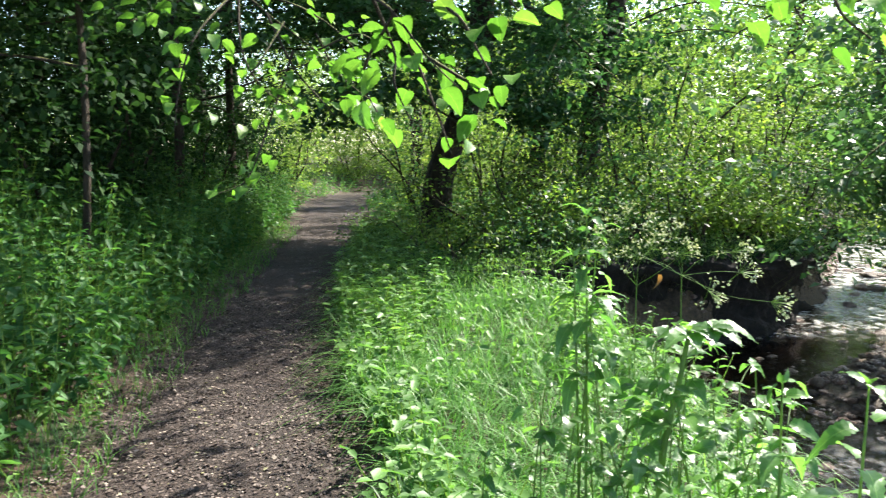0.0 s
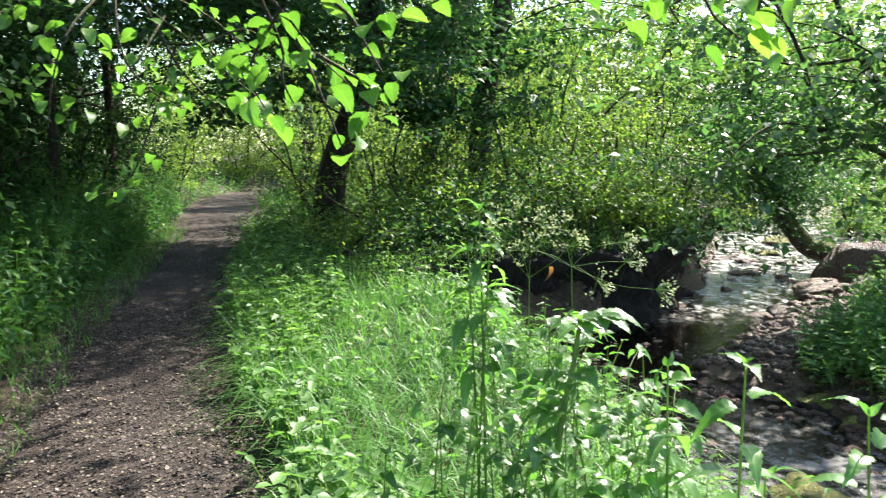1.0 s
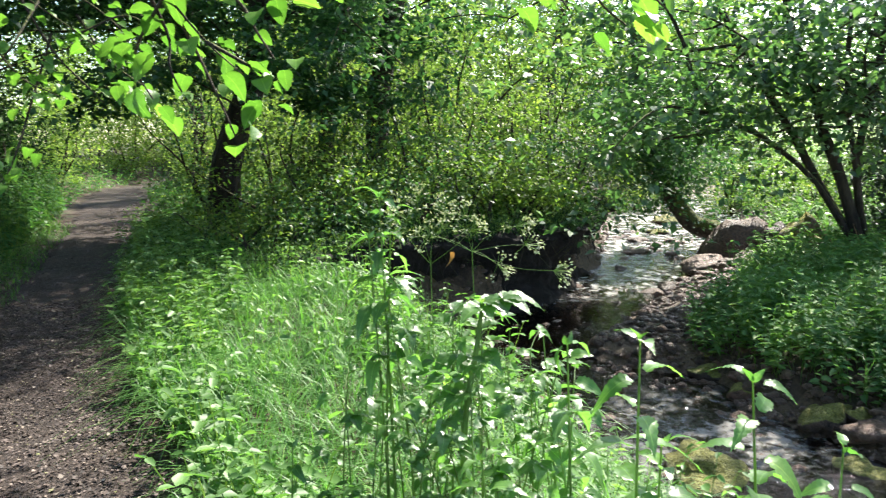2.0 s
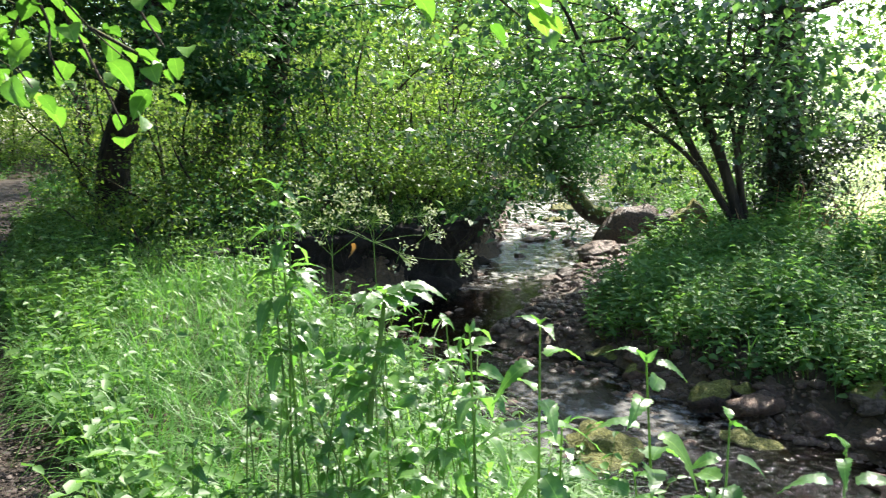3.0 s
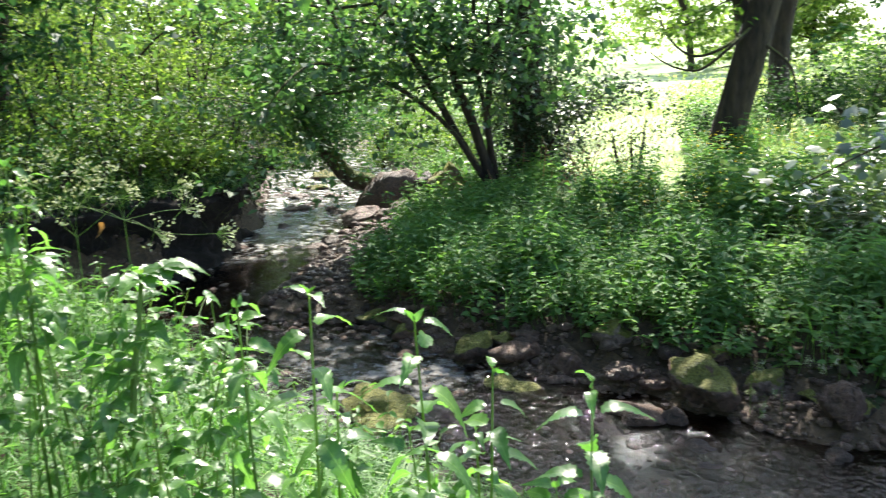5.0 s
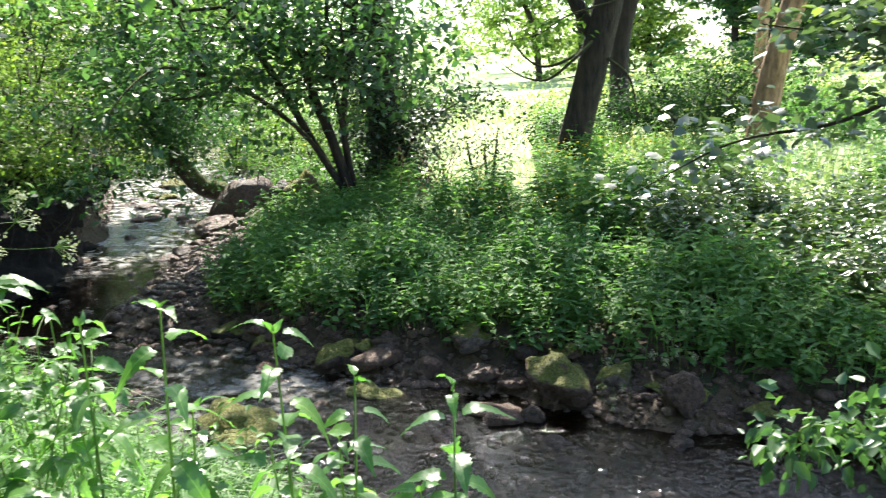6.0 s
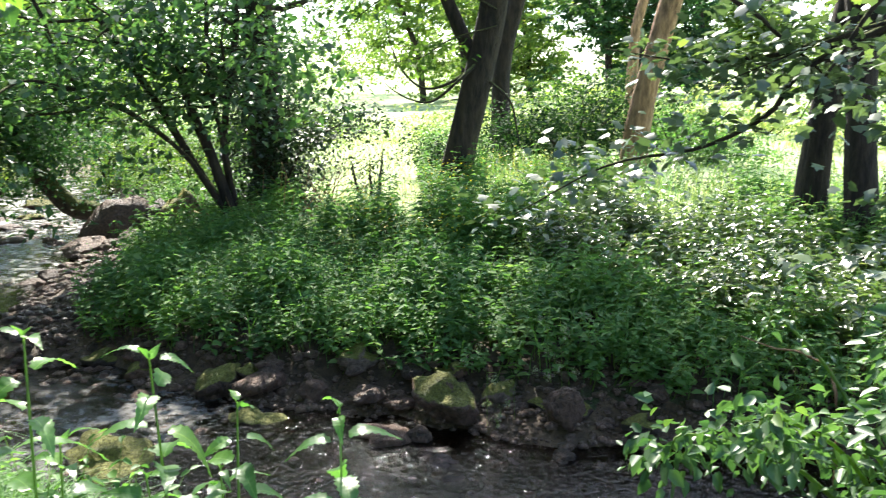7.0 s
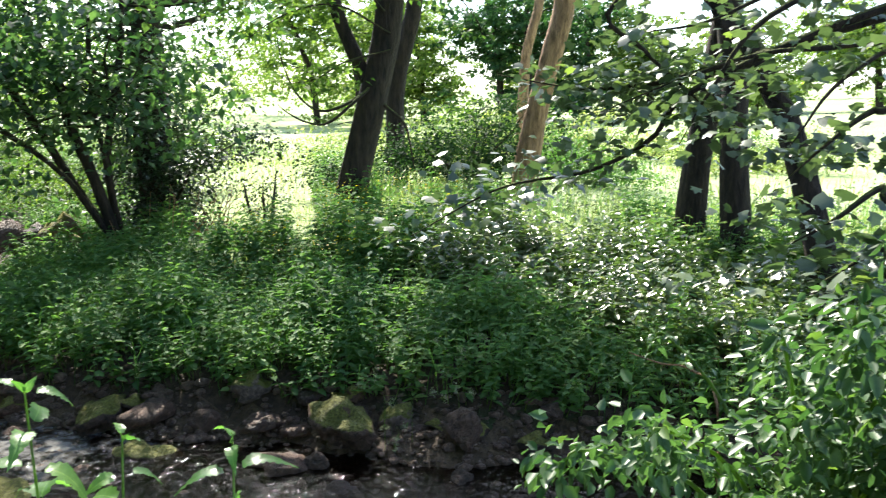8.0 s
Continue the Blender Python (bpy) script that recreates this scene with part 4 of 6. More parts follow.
shrub(13.5, 13.5, 2.4, 1.2, 164, MAT_SUNLIT_TREE, "sunlit bush beside the stream", clumps=140, count=26, size=0.1, name="bush")
shrub(12.2, 15.5, 1.6, 1.0, 165, MAT_SUNLIT_TREE, "sunlit bush beside the stream", clumps=110, count=26, size=0.1, name="bush")
shrub(11.2, 13.2, 1.0, 0.8, 166, MAT_SUNLIT_TREE, "low sunlit bush above the boulders", clumps=80, count=26, size=0.09, name="bush")
shrub(16.5, 17.0, 4.5, 1.6, 167, MAT_SUNLIT_TREE, "tall sunlit bush beside the stream", clumps=240, count=26, size=0.11, name="bush")
shrub(16.8, 25, 4.2, 1.9, 169, MAT_SUNLIT_TREE, "tall sunlit bush where the stream bends", clumps=240, count=22, size=0.13, name="bush")
shrub(13.0, 25.5, 4.5, 1.9, 170, MAT_SUNLIT_TREE, "tall sunlit bush where the stream bends", clumps=240, count=22, size=0.13, name="bush")
shrub(11.6, 22.6, 2.6, 1.2, 171, MAT_SUNLIT_TREE, "sunlit bush where the stream bends", clumps=130, count=22, size=0.12, name="bush")
shrub(14.0, 20.5, 4.5, 1.6, 168, MAT_SUNLIT_TREE, "tall sunlit bush beside the stream", clumps=240, count=26, size=0.11, name="bush")

# bush leaves in the pale meadow colour, to look white with sun
for k in range(8):
    a, d = radians(57 + 4.3 * k), 24 + 3 * math.sin(2.7 * k)
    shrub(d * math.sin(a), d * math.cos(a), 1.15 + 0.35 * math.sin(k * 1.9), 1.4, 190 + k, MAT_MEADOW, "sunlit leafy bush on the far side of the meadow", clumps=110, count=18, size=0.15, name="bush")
for k, (x, y, h, r) in enumerate([(20, 9.5, 1.6, 1.2), (19.5, 6.3, 1.0, 1.0), (24, 10, 2.2, 1.4), (26, 3, 1.4, 1.4)]):
    shrub(x, y, h, r, 200 + k, MAT_HERB if k % 2 else MAT_SUNLIT_TREE, "sunlit bush standing in the meadow", clumps=int(50 + 40 * h * r), count=20, size=0.14, name="bush")
for k, (x, y, top) in enumerate([(56, 31, 10), (66, 34, 12), (62, 43, 12), (57, 20.5, 9), (59, 23.5, 10), (61, 17.5, 9), (64, 13, 8), (72, 6, 9), (60, 37, 11), (70, -3, 9)]):
    tree([(x, y, 0), (x + 0.1, y, 2), (x, y + 0.2, 4)], 0.3, 0.18, "field_tree", "dark broadleaf tree across the meadow" if 3 <= k <= 5 else "sunlit broadleaf tree across the meadow", None,
         MAT_BARK, MAT_TREE if 3 <= k <= 5 else MAT_SUNLIT_FAR, 220 + k, limbs=14, reach=4.4, from_h=0.08, clumps=240, count=14, size=0.5, spread=1.0, top=top, group="trees across the meadow")

shrub(10.35, 8.25, 0.95, 0.22, 172, MAT_IVY, "small dark upright sapling by the meadow", clumps=40, count=22, size=0.07, stems=3, name="sapling")
g = np.random.default_rng(173)
sticks = []
for k in range(46):
    a = np.array((9.5 + g.normal(0, 0.5), 9.1 + g.normal(0, 0.4), 0))
    a[2] = float(ground(a[0], a[1])) - 0.05
    d = unit((g.normal(0, 0.7), g.normal(0, 0.7), g.uniform(0.5, 1.5))) * g.uniform(0.5, 1.1)
    sticks.append(tube(smooth_line([a, a + d * 0.5 + g.normal(0, 0.06, 3), a + d], 7), (0.012, 0.004), 5))
v, q, _ = join(sticks)
tagged(new("dead_branches", mesh_of("dead_branches", v, q, mats=(MAT_BARK_ORANGE,))), "tangle of bare dead branches under the trees", "branches", kind="stuff")

# far woods round the meadow and behind the path
g = np.random.default_rng(5)
pieces = []
for k in range(34):
    a = radians(g.uniform(-45, 150) if k % 3 == 0 else g.uniform(-45, 0))
    d = g.uniform(60, 120)
    x, y = d * math.sin(a), d * math.cos(a)
    h = g.uniform(7, 12)
    c = np.array((x, y, float(ground(x, y)))) + unit(g.normal(0, 1, (60, 3))) * g.uniform(0.55, 1, (60, 1)) * (h * 0.42, h * 0.42, h * 0.5) + (0, 0, h * 0.52)
    pieces.append(sprays(c, 0.9, 16, 0.42, seed=900 + k))
for k in range(72):
    a, d, h = [(g.uniform(1, 37), g.uniform(46, 64), g.uniform(8, 12)), (g.uniform(38, 60), g.uniform(75, 105), g.uniform(9, 13)), (g.uniform(60, 95), g.uniform(95, 125), g.uniform(6, 10))][0 if k < 50 else 1 + k % 2]
    x, y = d * math.sin(radians(a)), d * math.cos(radians(a))
    c = np.array((x, y, float(ground(x, y)))) + unit(g.normal(0, 1, (60, 3))) * g.uniform(0.5, 1, (60, 1)) * (h * 0.42, h * 0.42, h * 0.5) + (0, 0, h * 0.52)
    pieces.append(sprays(c, 0.9, 22, 0.4, seed=1100 + k))
v, q, _ = join(pieces)
tagged(new("far_woods", mesh_of("far_woods", v, q, mats=(MAT_SUNLIT_FAR,))), "distant sunlit broadleaf woods round the meadow", "woods", kind="stuff")


# ---- undergrowth ----
def scatter(n, box, test, seed):
    g = np.random.default_rng(seed)
    x, y = g.uniform(box[0], box[1], n), g.uniform(box[2], box[3], n)
    ok = test(x, y)
    x, y = x[ok], y[ok]
    return np.stack([x, y, ground(x, y)], -1)


def herbs(base, height, leaf, pairs, seed, lean=0.18, ratio=0.6, shape="oval", first=0.15, tilt=(-0.8, 0.25)):
    """Many upright herbs: a thin stem each, leaves in crossed pairs along it."""
    g = np.random.default_rng(seed)
    n = len(base)
    h = height * g.uniform(0.55, 1.15, n) * np.clip(1 + 0.34 * wob(base[:, 0], base[:, 1], 1.6) + 0.32 * wob(base[:, 0], base[:, 1], 4.2, 1.3), 0.35, 2)
    top = base + np.stack([g.normal(0, lean, n) * h, g.normal(0, lean, n) * h, h], -1)
    spin = g.uniform(0, 6.28, n)
    f = np.linspace(first, 1, pairs)
    pos, way, up, size = [], [], [], []
    for k, fk in enumerate(f):
        at = base + (top - base) * (fk ** 1.0) + np.stack([g.normal(0, 0.015, n), g.normal(0, 0.015, n), np.zeros(n)], -1)
        for s in (0, math.pi):
            a = spin + s + k * 1.57 + g.normal(0, 0.3, n)
            out = np.stack([np.cos(a), np.sin(a), g.uniform(*tilt, n)], -1)
            pos.append(at), way.append(out)
            up.append(np.stack([g.normal(0, 0.3, n), g.normal(0, 0.3, n), np.ones(n)], -1))
            size.append(leaf * (1.0 - 0.45 * fk ** 3) * g.uniform(0.65, 1.25, n))
    size = np.concatenate(size)
    lv = leaves(np.concatenate(pos), np.concatenate(way), np.concatenate(up), size, size * ratio, shape)
    w = np.array((0.004, 0, 0))
    w2 = np.array((0, 0.004, 0))
    sv = np.stack([base - w, base + w, top + w * 0.5, top - w * 0.5, base - w2, base + w2, top + w2 * 0.5, top - w2 * 0.5], 1).reshape(-1, 3)
    sq = np.concatenate([np.arange(n)[:, None] * 8 + (0, 1, 2, 3), np.arange(n)[:, None] * 8 + (4, 5, 6, 7)])
    return lv, (sv, sq)


def blades(base, height, width, seed, curl=0.5):
    g = np.random.default_rng(seed)
    n = len(base)
    h = height * g.uniform(0.5, 1.2, n)
    a = g.uniform(0, 6.28, n)
    d = np.stack([np.cos(a), np.sin(a), np.zeros(n)], -1)
    s = np.stack([-np.sin(a), np.cos(a), np.zeros(n)], -1)
    b = h * g.uniform(0.15, 1.0, n) * curl
    rows = []
    for f, w in ((0, 0.7), (0.4, 1.0), (0.75, 0.7), (1, 0.06)):
        p = base + d * (b * f * f)[:, None] + np.array((0, 0, 1)) * (h * (f - 0.35 * curl * f ** 3 * (b / h)))[:, None]
        rows += [p - s * (width * w / 2), p + s * (width * w / 2)]
    v = np.stack(rows, 1).reshape(-1, 3)
    q = np.concatenate([np.arange(n)[:, None] * 8 + np.array((k, k + 1, k + 3, k + 2)) for k in (0, 2, 4)])
    return v, q


def stuff(name, label, category, pieces, mats):
    v, q, ix = join(pieces)
    return tagged(new(name, mesh_of(name, v, q, mats=mats, index=ix)), label, category, kind="stuff")


def off_path(x, y, lo, hi, side):
    p, s = along(PATH, x, y)
    return (p > lo) & (p < hi) & (s * side > 0)


def strip(x, y):
    d, s = stream_at(x, y)
    return off_path(x, y, 0.12, 9, -1) & (d > 0.1) & (s < 0) & (np.hypot(x, y) > 0.75)


def low(x, y):
    """The slope down to the water where only short growth stands."""
    return (x > 0.62 * y + 0.15) & (np.hypot(x, y) > 1.75) & (y < 4.8)


def far_bank(x, y):
    d, s = stream_at(x, y)
    return ~glade(x, y) & (d > 0.02 + 0.16 * (y < 6.8)) & (s > 0) & (np.hypot(x - 8.7, y - 12.0) > 1.05) & (np.hypot(x - 8.9, y - 10.6) > 0.7)


# the nettle bank on the wooded side of the path
b = scatter(6700, (-7.5, -1.2, 0.8, 22), lambda x, y: off_path(x, y, 0.28, 5.0, 1), 301)
stuff("nettle_bank", "dense dark green nettles and brambles on the bank", "undergrowth", herbs(b, 0.95, 0.12, 7, 302, shape="oval", ratio=0.5), (MAT_BANK_HERB, MAT_STEM))
b = scatter(16000, (-5.0, -1.0, 1.5, 18), lambda x, y: off_path(x, y, -0.18 + 0.12 * wob(x, y, 2.5), 0.75, 1), 303)
stuff("verge_grass", "short soft grass along the path edge", "grass", [blades(b, 0.17, 0.007, 304, 1.2)], (MAT_GRASS,))
b = scatter(2600, (-5.0, -1.2, 1.5, 18), lambda x, y: off_path(x, y, 0.05, 0.6, 1), 305)
stuff("verge_herbs", "low green weeds along the path edge", "undergrowth", herbs(b, 0.2, 0.055, 3, 306, 0.4), (MAT_HERB, MAT_STEM))

# grass strip between path and stream
b = scatter(100000, (-1.6, 5.5, -0.5, 13.5), strip, 311)
dense = np.random.default_rng(1).uniform(0, 1, len(b)) < np.clip(0.75 + 0.5 * wob(b[:, 0], b[:, 1], 1.1), 0.15, 1)
stuff("grass_strip", "lush bright green meadow grass between path and stream", "grass", [blades(b[dense], np.where(low(b[dense, 0], b[dense, 1]) | (stream_at(b[dense, 0], b[dense, 1])[0] < 0.6), 0.16, 0.44), 0.0065, 312, 1.9)], (MAT_GRASS,))
b = scatter(7500, (-2.2, 4, 2.2, 16), lambda x, y: strip(x, y) & off_path(x, y, 0.1, 0.5 + 0.5 * step(y, 5, 8) + 0.25 * wob(x, y, 2), -1), 313)
stuff("path_edge_herbs", "leafy nettles and ground elder at the path edge", "undergrowth", herbs(b, 0.42, 0.105, 5, 314, 0.3, ratio=0.66, tilt=(-0.4, 0.3)), (MAT_HERB, MAT_STEM))
b = scatter(2400, (-1.6, 5.5, 1.2, 13), lambda x, y: strip(x, y) & ~low(x, y) & (wob(x, y, 1.4, 2.0) > 0.05), 315)
stuff("strip_herbs", "scattered nettles and weeds among the grass", "undergrowth", herbs(b[::3], 0.5, 0.095, 6, 316, 0.2), (MAT_HERB, MAT_STEM))
b = scatter(2600, (0.2, 5.5, 0.6, 9.5), lambda x, y: strip(x, y) & ~low(x, y) & (stream_at(x, y)[0] < 1.3), 317)
stuff("stream_edge_herbs", "tangled nettles along the near stream bank", "undergrowth", herbs(b, np.where(stream_at(b[:, 0], b[:, 1])[0] < 0.85, 0.26, 0.52), 0.09, 6, 318, 0.25), (MAT_HERB, MAT_STEM))
b = scatter(9000, (-1.5, 7, 8.5, 17), lambda x, y: strip(x, y) & off_path(x, y, 0.3, 12, -1), 321)
stuff("bank_top_herbs", "shaded weeds under the shrubs on the bank top", "undergrowth", herbs(b[::4], 0.4, 0.08, 4, 322, 0.3), (MAT_SHADED_LEAF, MAT_STEM))

b = scatter(9000, (-9, 9, 15, 36), lambda x, y: (along(PATH, x, y)[0] > 0.2) & (stream_at(x, y)[0] > 0.6) & (stream_at(x, y)[1] < 0), 323)
stuff("woodland_floor_herbs", "green weeds covering the woodland floor", "undergrowth", herbs(b[::2], 0.5, 0.13, 4, 324, 0.35, shape="rhomb"), (MAT_BANK_HERB, MAT_STEM))

# the overgrown far bank
def brambles(x, y):
    return (x > 6.8 + 0.2 * y) & (y < 4.0 + 0.4 * wob(x, y, 2)) & (x < 9.6 + 0.5 * wob(x, y, 1.4))


b = scatter(15500, (4.4, 13, -1.5, 13.5), lambda x, y: far_bank(x, y) & ~brambles(x, y) & (stream_at(x, y)[0] < 4.8 + wob(x, y)), 331)
tall = wob(b[:, 0], b[:, 1], 1.7, 4.0) > 0.25
stuff("far_bank_herbs", "dense green herbs covering the far bank", "undergrowth", herbs(b[~tall], 0.42, 0.098, 5, 332, 0.3, ratio=0.62, first=0.3, tilt=(-0.35, 0.25)), (MAT_SHADE_HERB, MAT_STEM))
stuff("far_bank_nettles", "taller nettles and balsam on the far bank", "undergrowth", herbs(b[tall], 0.62, 0.13, 6, 343, 0.22, ratio=0.5, first=0.35, tilt=(-0.5, 0.2)), (MAT_SHADE_HERB, MAT_STEM))
b = scatter(3600, (6.5, 12, -1.5, 4.6), lambda x, y: far_bank(x, y) & brambles(x, y), 344)
stuff("bramble_patch", "glossy sunlit brambles on the far bank", "undergrowth", herbs(b, 0.6, 0.12, 6, 345, 0.35, ratio=0.65, first=0.3, tilt=(-0.5, 0.45)), (MAT_GLOSSY_HERB, MAT_STEM))
b = scatter(9000, (4.4, 13, -1.5, 13.5), lambda x, y: far_bank(x, y) & (wob(x, y, 1.2, 1) > -0.1), 333)
stuff("far_bank_grass", "tall grass among the far bank herbs", "grass", [blades(b, 0.62, 0.007, 334, 1.1)], (MAT_GRASS,))
b = scatter(9000, (6, 13, -1.5, 10), lambda x, y: far_bank(x, y) & (stream_at(x, y)[0] > 2.4) & (wob(x, y, 0.9, 3) > -0.3), 341)
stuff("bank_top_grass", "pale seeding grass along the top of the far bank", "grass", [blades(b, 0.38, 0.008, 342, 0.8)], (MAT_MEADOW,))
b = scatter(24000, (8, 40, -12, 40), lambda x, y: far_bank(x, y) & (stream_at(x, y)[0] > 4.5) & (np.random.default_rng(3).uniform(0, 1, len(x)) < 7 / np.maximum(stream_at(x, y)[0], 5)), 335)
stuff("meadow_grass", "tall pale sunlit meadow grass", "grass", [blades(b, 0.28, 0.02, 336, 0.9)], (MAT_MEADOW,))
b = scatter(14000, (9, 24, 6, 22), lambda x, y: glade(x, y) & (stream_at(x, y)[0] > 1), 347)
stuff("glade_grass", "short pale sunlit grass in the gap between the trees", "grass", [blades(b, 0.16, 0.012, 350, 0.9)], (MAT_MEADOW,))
b = scatter(800, (8, 16, -6, 14), lambda x, y: far_bank(x, y) & (stream_at(x, y)[0] > 4.5), 337)
stuff("meadow_weeds", "tall sunlit weeds at the meadow edge", "undergrowth", herbs(b, 0.5, 0.09, 6, 338, 0.25), (MAT_GLOSSY_HERB, MAT_STEM))
b = scatter(7000, (9, 26, 10, 34), lambda x, y: far_bank(x, y) & (stream_at(x, y)[0] < 9), 339)
stuff("upstream_herbs", "bright sunlit herbs beside the upper stream", "undergrowth", herbs(b, 0.6, 0.12, 5, 340, 0.3, shape="rhomb"), (MAT_HERB, MAT_STEM))


b = scatter(700, (7.2, 10.2, 4.3, 7.0), far_bank, 348)
g = np.random.default_rng(349)
b[:, 2] += g.uniform(0.35, 0.6, len(b))
stuff("buttercups", "small yellow buttercups among the bank grass", "flowers", [leaves(b, g.normal(0, 1, (len(b), 3)) * (1, 1, 0.3), g.normal(0, 0.4, (len(b), 3)) + (0, 0, 1), 0.028, 0.026, "oval")], (MAT_YELLOW,))


# ---- cut bank of dark earth, blackened for the shade under its lip ----
BANK_LINE = smooth_line([(0.6, 9.2, 0), (1.2, 9.9, 0), (2.0, 10.2, 0), (2.8, 10.35, 0), (3.7, 10.5, 0), (4.6, 11.1, 0), (5.2, 12.0, 0), (5.9, 13.1, 0), (6.6, 14.0, 0)], 150)[:, :2]


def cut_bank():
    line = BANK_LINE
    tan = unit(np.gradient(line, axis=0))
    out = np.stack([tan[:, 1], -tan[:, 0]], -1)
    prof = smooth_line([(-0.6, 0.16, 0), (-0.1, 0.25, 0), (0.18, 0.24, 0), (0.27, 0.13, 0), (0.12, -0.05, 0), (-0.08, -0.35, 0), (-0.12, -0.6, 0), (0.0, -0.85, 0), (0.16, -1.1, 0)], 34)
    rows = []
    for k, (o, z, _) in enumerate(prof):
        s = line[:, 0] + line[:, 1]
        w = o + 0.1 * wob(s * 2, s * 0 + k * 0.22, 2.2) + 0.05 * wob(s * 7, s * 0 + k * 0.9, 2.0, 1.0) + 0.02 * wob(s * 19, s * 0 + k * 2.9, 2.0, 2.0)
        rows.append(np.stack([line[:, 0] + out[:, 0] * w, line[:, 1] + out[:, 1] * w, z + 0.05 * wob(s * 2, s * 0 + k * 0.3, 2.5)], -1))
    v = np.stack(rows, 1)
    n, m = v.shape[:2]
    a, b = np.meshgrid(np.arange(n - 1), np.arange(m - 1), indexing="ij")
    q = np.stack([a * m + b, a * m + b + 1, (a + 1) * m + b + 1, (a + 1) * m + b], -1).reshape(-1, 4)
    return tagged(new("earth_bank", mesh_of("earth_bank", v, q, mats=(MAT_BANK_EARTH,))), "undercut earth bank above the stream, coloured dark for its shade", "bank", kind="structure")


g = np.random.default_rng(345)
pick = BANK_LINE[g.integers(0, 150, 2600)] + g.normal(0, 0.15, (2600, 2)) + (0.0, 0.0)
b = np.stack([pick[:, 0], pick[:, 1], np.full(2600, 0.2)], -1)
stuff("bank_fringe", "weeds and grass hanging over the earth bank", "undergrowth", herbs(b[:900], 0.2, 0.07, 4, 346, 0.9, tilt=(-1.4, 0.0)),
      (MAT_SHADED_LEAF, MAT_STEM))
roots = []
for k in range(60):
    p = BANK_LINE[int(g.integers(10, 145))]
    a = np.array((p[0] + 0.12, p[1] - 0.14, 0.15))
    roots.append(tube(smooth_line([a, a + (g.normal(0, 0.06), -0.04, -0.15), a + (g.normal(0, 0.12), g.normal(0, 0.05), -g.uniform(0.3, 0.6))], 7), (0.008, 0.003), 4))
v, q, _ = join(roots)
tagged(new("hanging_roots", mesh_of("hanging_roots", v, q, mats=(MAT_BARK,))), "thin dark roots hanging from the earth bank", "roots", kind="stuff")
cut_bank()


# ---- stones ----
def stone_mesh(seed, flat=0.6, sub=2, jag=0.25, facet=0.3):
    bm = bmesh.new()
    bmesh.ops.create_icosphere(bm, subdivisions=sub, radius=0.56)
    g = np.random.default_rng(seed)
    planes = [(Vector(unit(g.normal(0, 1, 3))), float(g.uniform(facet, facet + 0.16))) for _ in range(6)]
    for v in bm.verts:
        k = 1 + jag * (noise.noise(v.co * 2.2 + Vector((seed * 7.1, 3, 1))) + 0.5 * noise.noise(v.co * 5 + Vector((1, seed * 3.3, 0))))
        p = v.co * k
        for n, o in planes:
            d = p.dot(n) - o
            if d > 0:
                p = p - n * d * 0.75
        v.co = Vector((p.x, p.y * 0.8, p.z * flat))
    for f in bm.faces:
        f.smooth = True
    me = bpy.data.meshes.new("stone")
    bm.to_mesh(me)
    bm.free()
    return me


def stone_set(m, flat, sub, jag, n=5, seed=0, facet=0.3):
    out = []
    for k in range(n):
        me = stone_mesh(seed + k, flat, sub, jag, facet)
        me.materials.append(m)
        out.append(me)
    return out


BOULDERS, MOSSY = stone_set(MAT_BOULDER, 0.68, 3, 0.55, 5, 3, 0.36), stone_set(MAT_MOSSY_STONE, 0.62, 3, 0.75, 5, 20, 0.36)


ROUND = stone_set(MAT_BOULDER, 0.74, 3, 0.4, 5, 60, 0.44)


def boulder(x, y, size, me, label, dz=0.0, turn=0.0, tall=1.0):
    ob = tagged(new("boulder" if size > 0.45 else "rock", me), label, "rock", "stream boulders")
    z = max(float(ground(x, y)), WATER - 0.12)
    ob.matrix_world = pose(x, y, z + size * 0.18 + dz, 6 * math.sin(x * 9), 8 * math.cos(y * 7), turn) @ Matrix.Diagonal((size, size, size * tall, 1))
    return ob


for k, (x, y, s, m, tall) in enumerate([(8.8, 12.8, 1.35, 0, 1.2), (9.35, 12.5, 0.8, 0, 1.2), (9.4, 11.85, 0.7, 1, 1.5), (8.5, 12.35, 0.42, 0, 1.0), (8.15, 12.1, 0.35, 0, 0.8), (8.75, 11.5, 0.3, 0, 0.7), (7.9, 12.6, 0.3, 0, 0.7), (7.6, 12.05, 0.8, 0, 0.45),
                                        (8.9, 11.9, 0.4, 0, 0.8), (8.2, 11.6, 0.45, 0, 0.5), (6.55, 13.0, 0.32, 0, 0.9), (8.0, 13.6, 0.4, 0, 0.6), (7.7, 14.6, 0.55, 0, 0.5),
                                        (8.6, 16.2, 0.5, 0, 0.5), (9.6, 17.2, 0.6, 1, 0.6), (10.6, 16.6, 0.7, 1, 0.7), (10.9, 19.0, 0.8, 1, 0.6)]):
    boulder(x, y, s, (MOSSY if m else ROUND)[k % 5], "mossy boulder beside the stream" if m else "grey boulder lying in the stream bed", turn=57 * k, tall=tall)
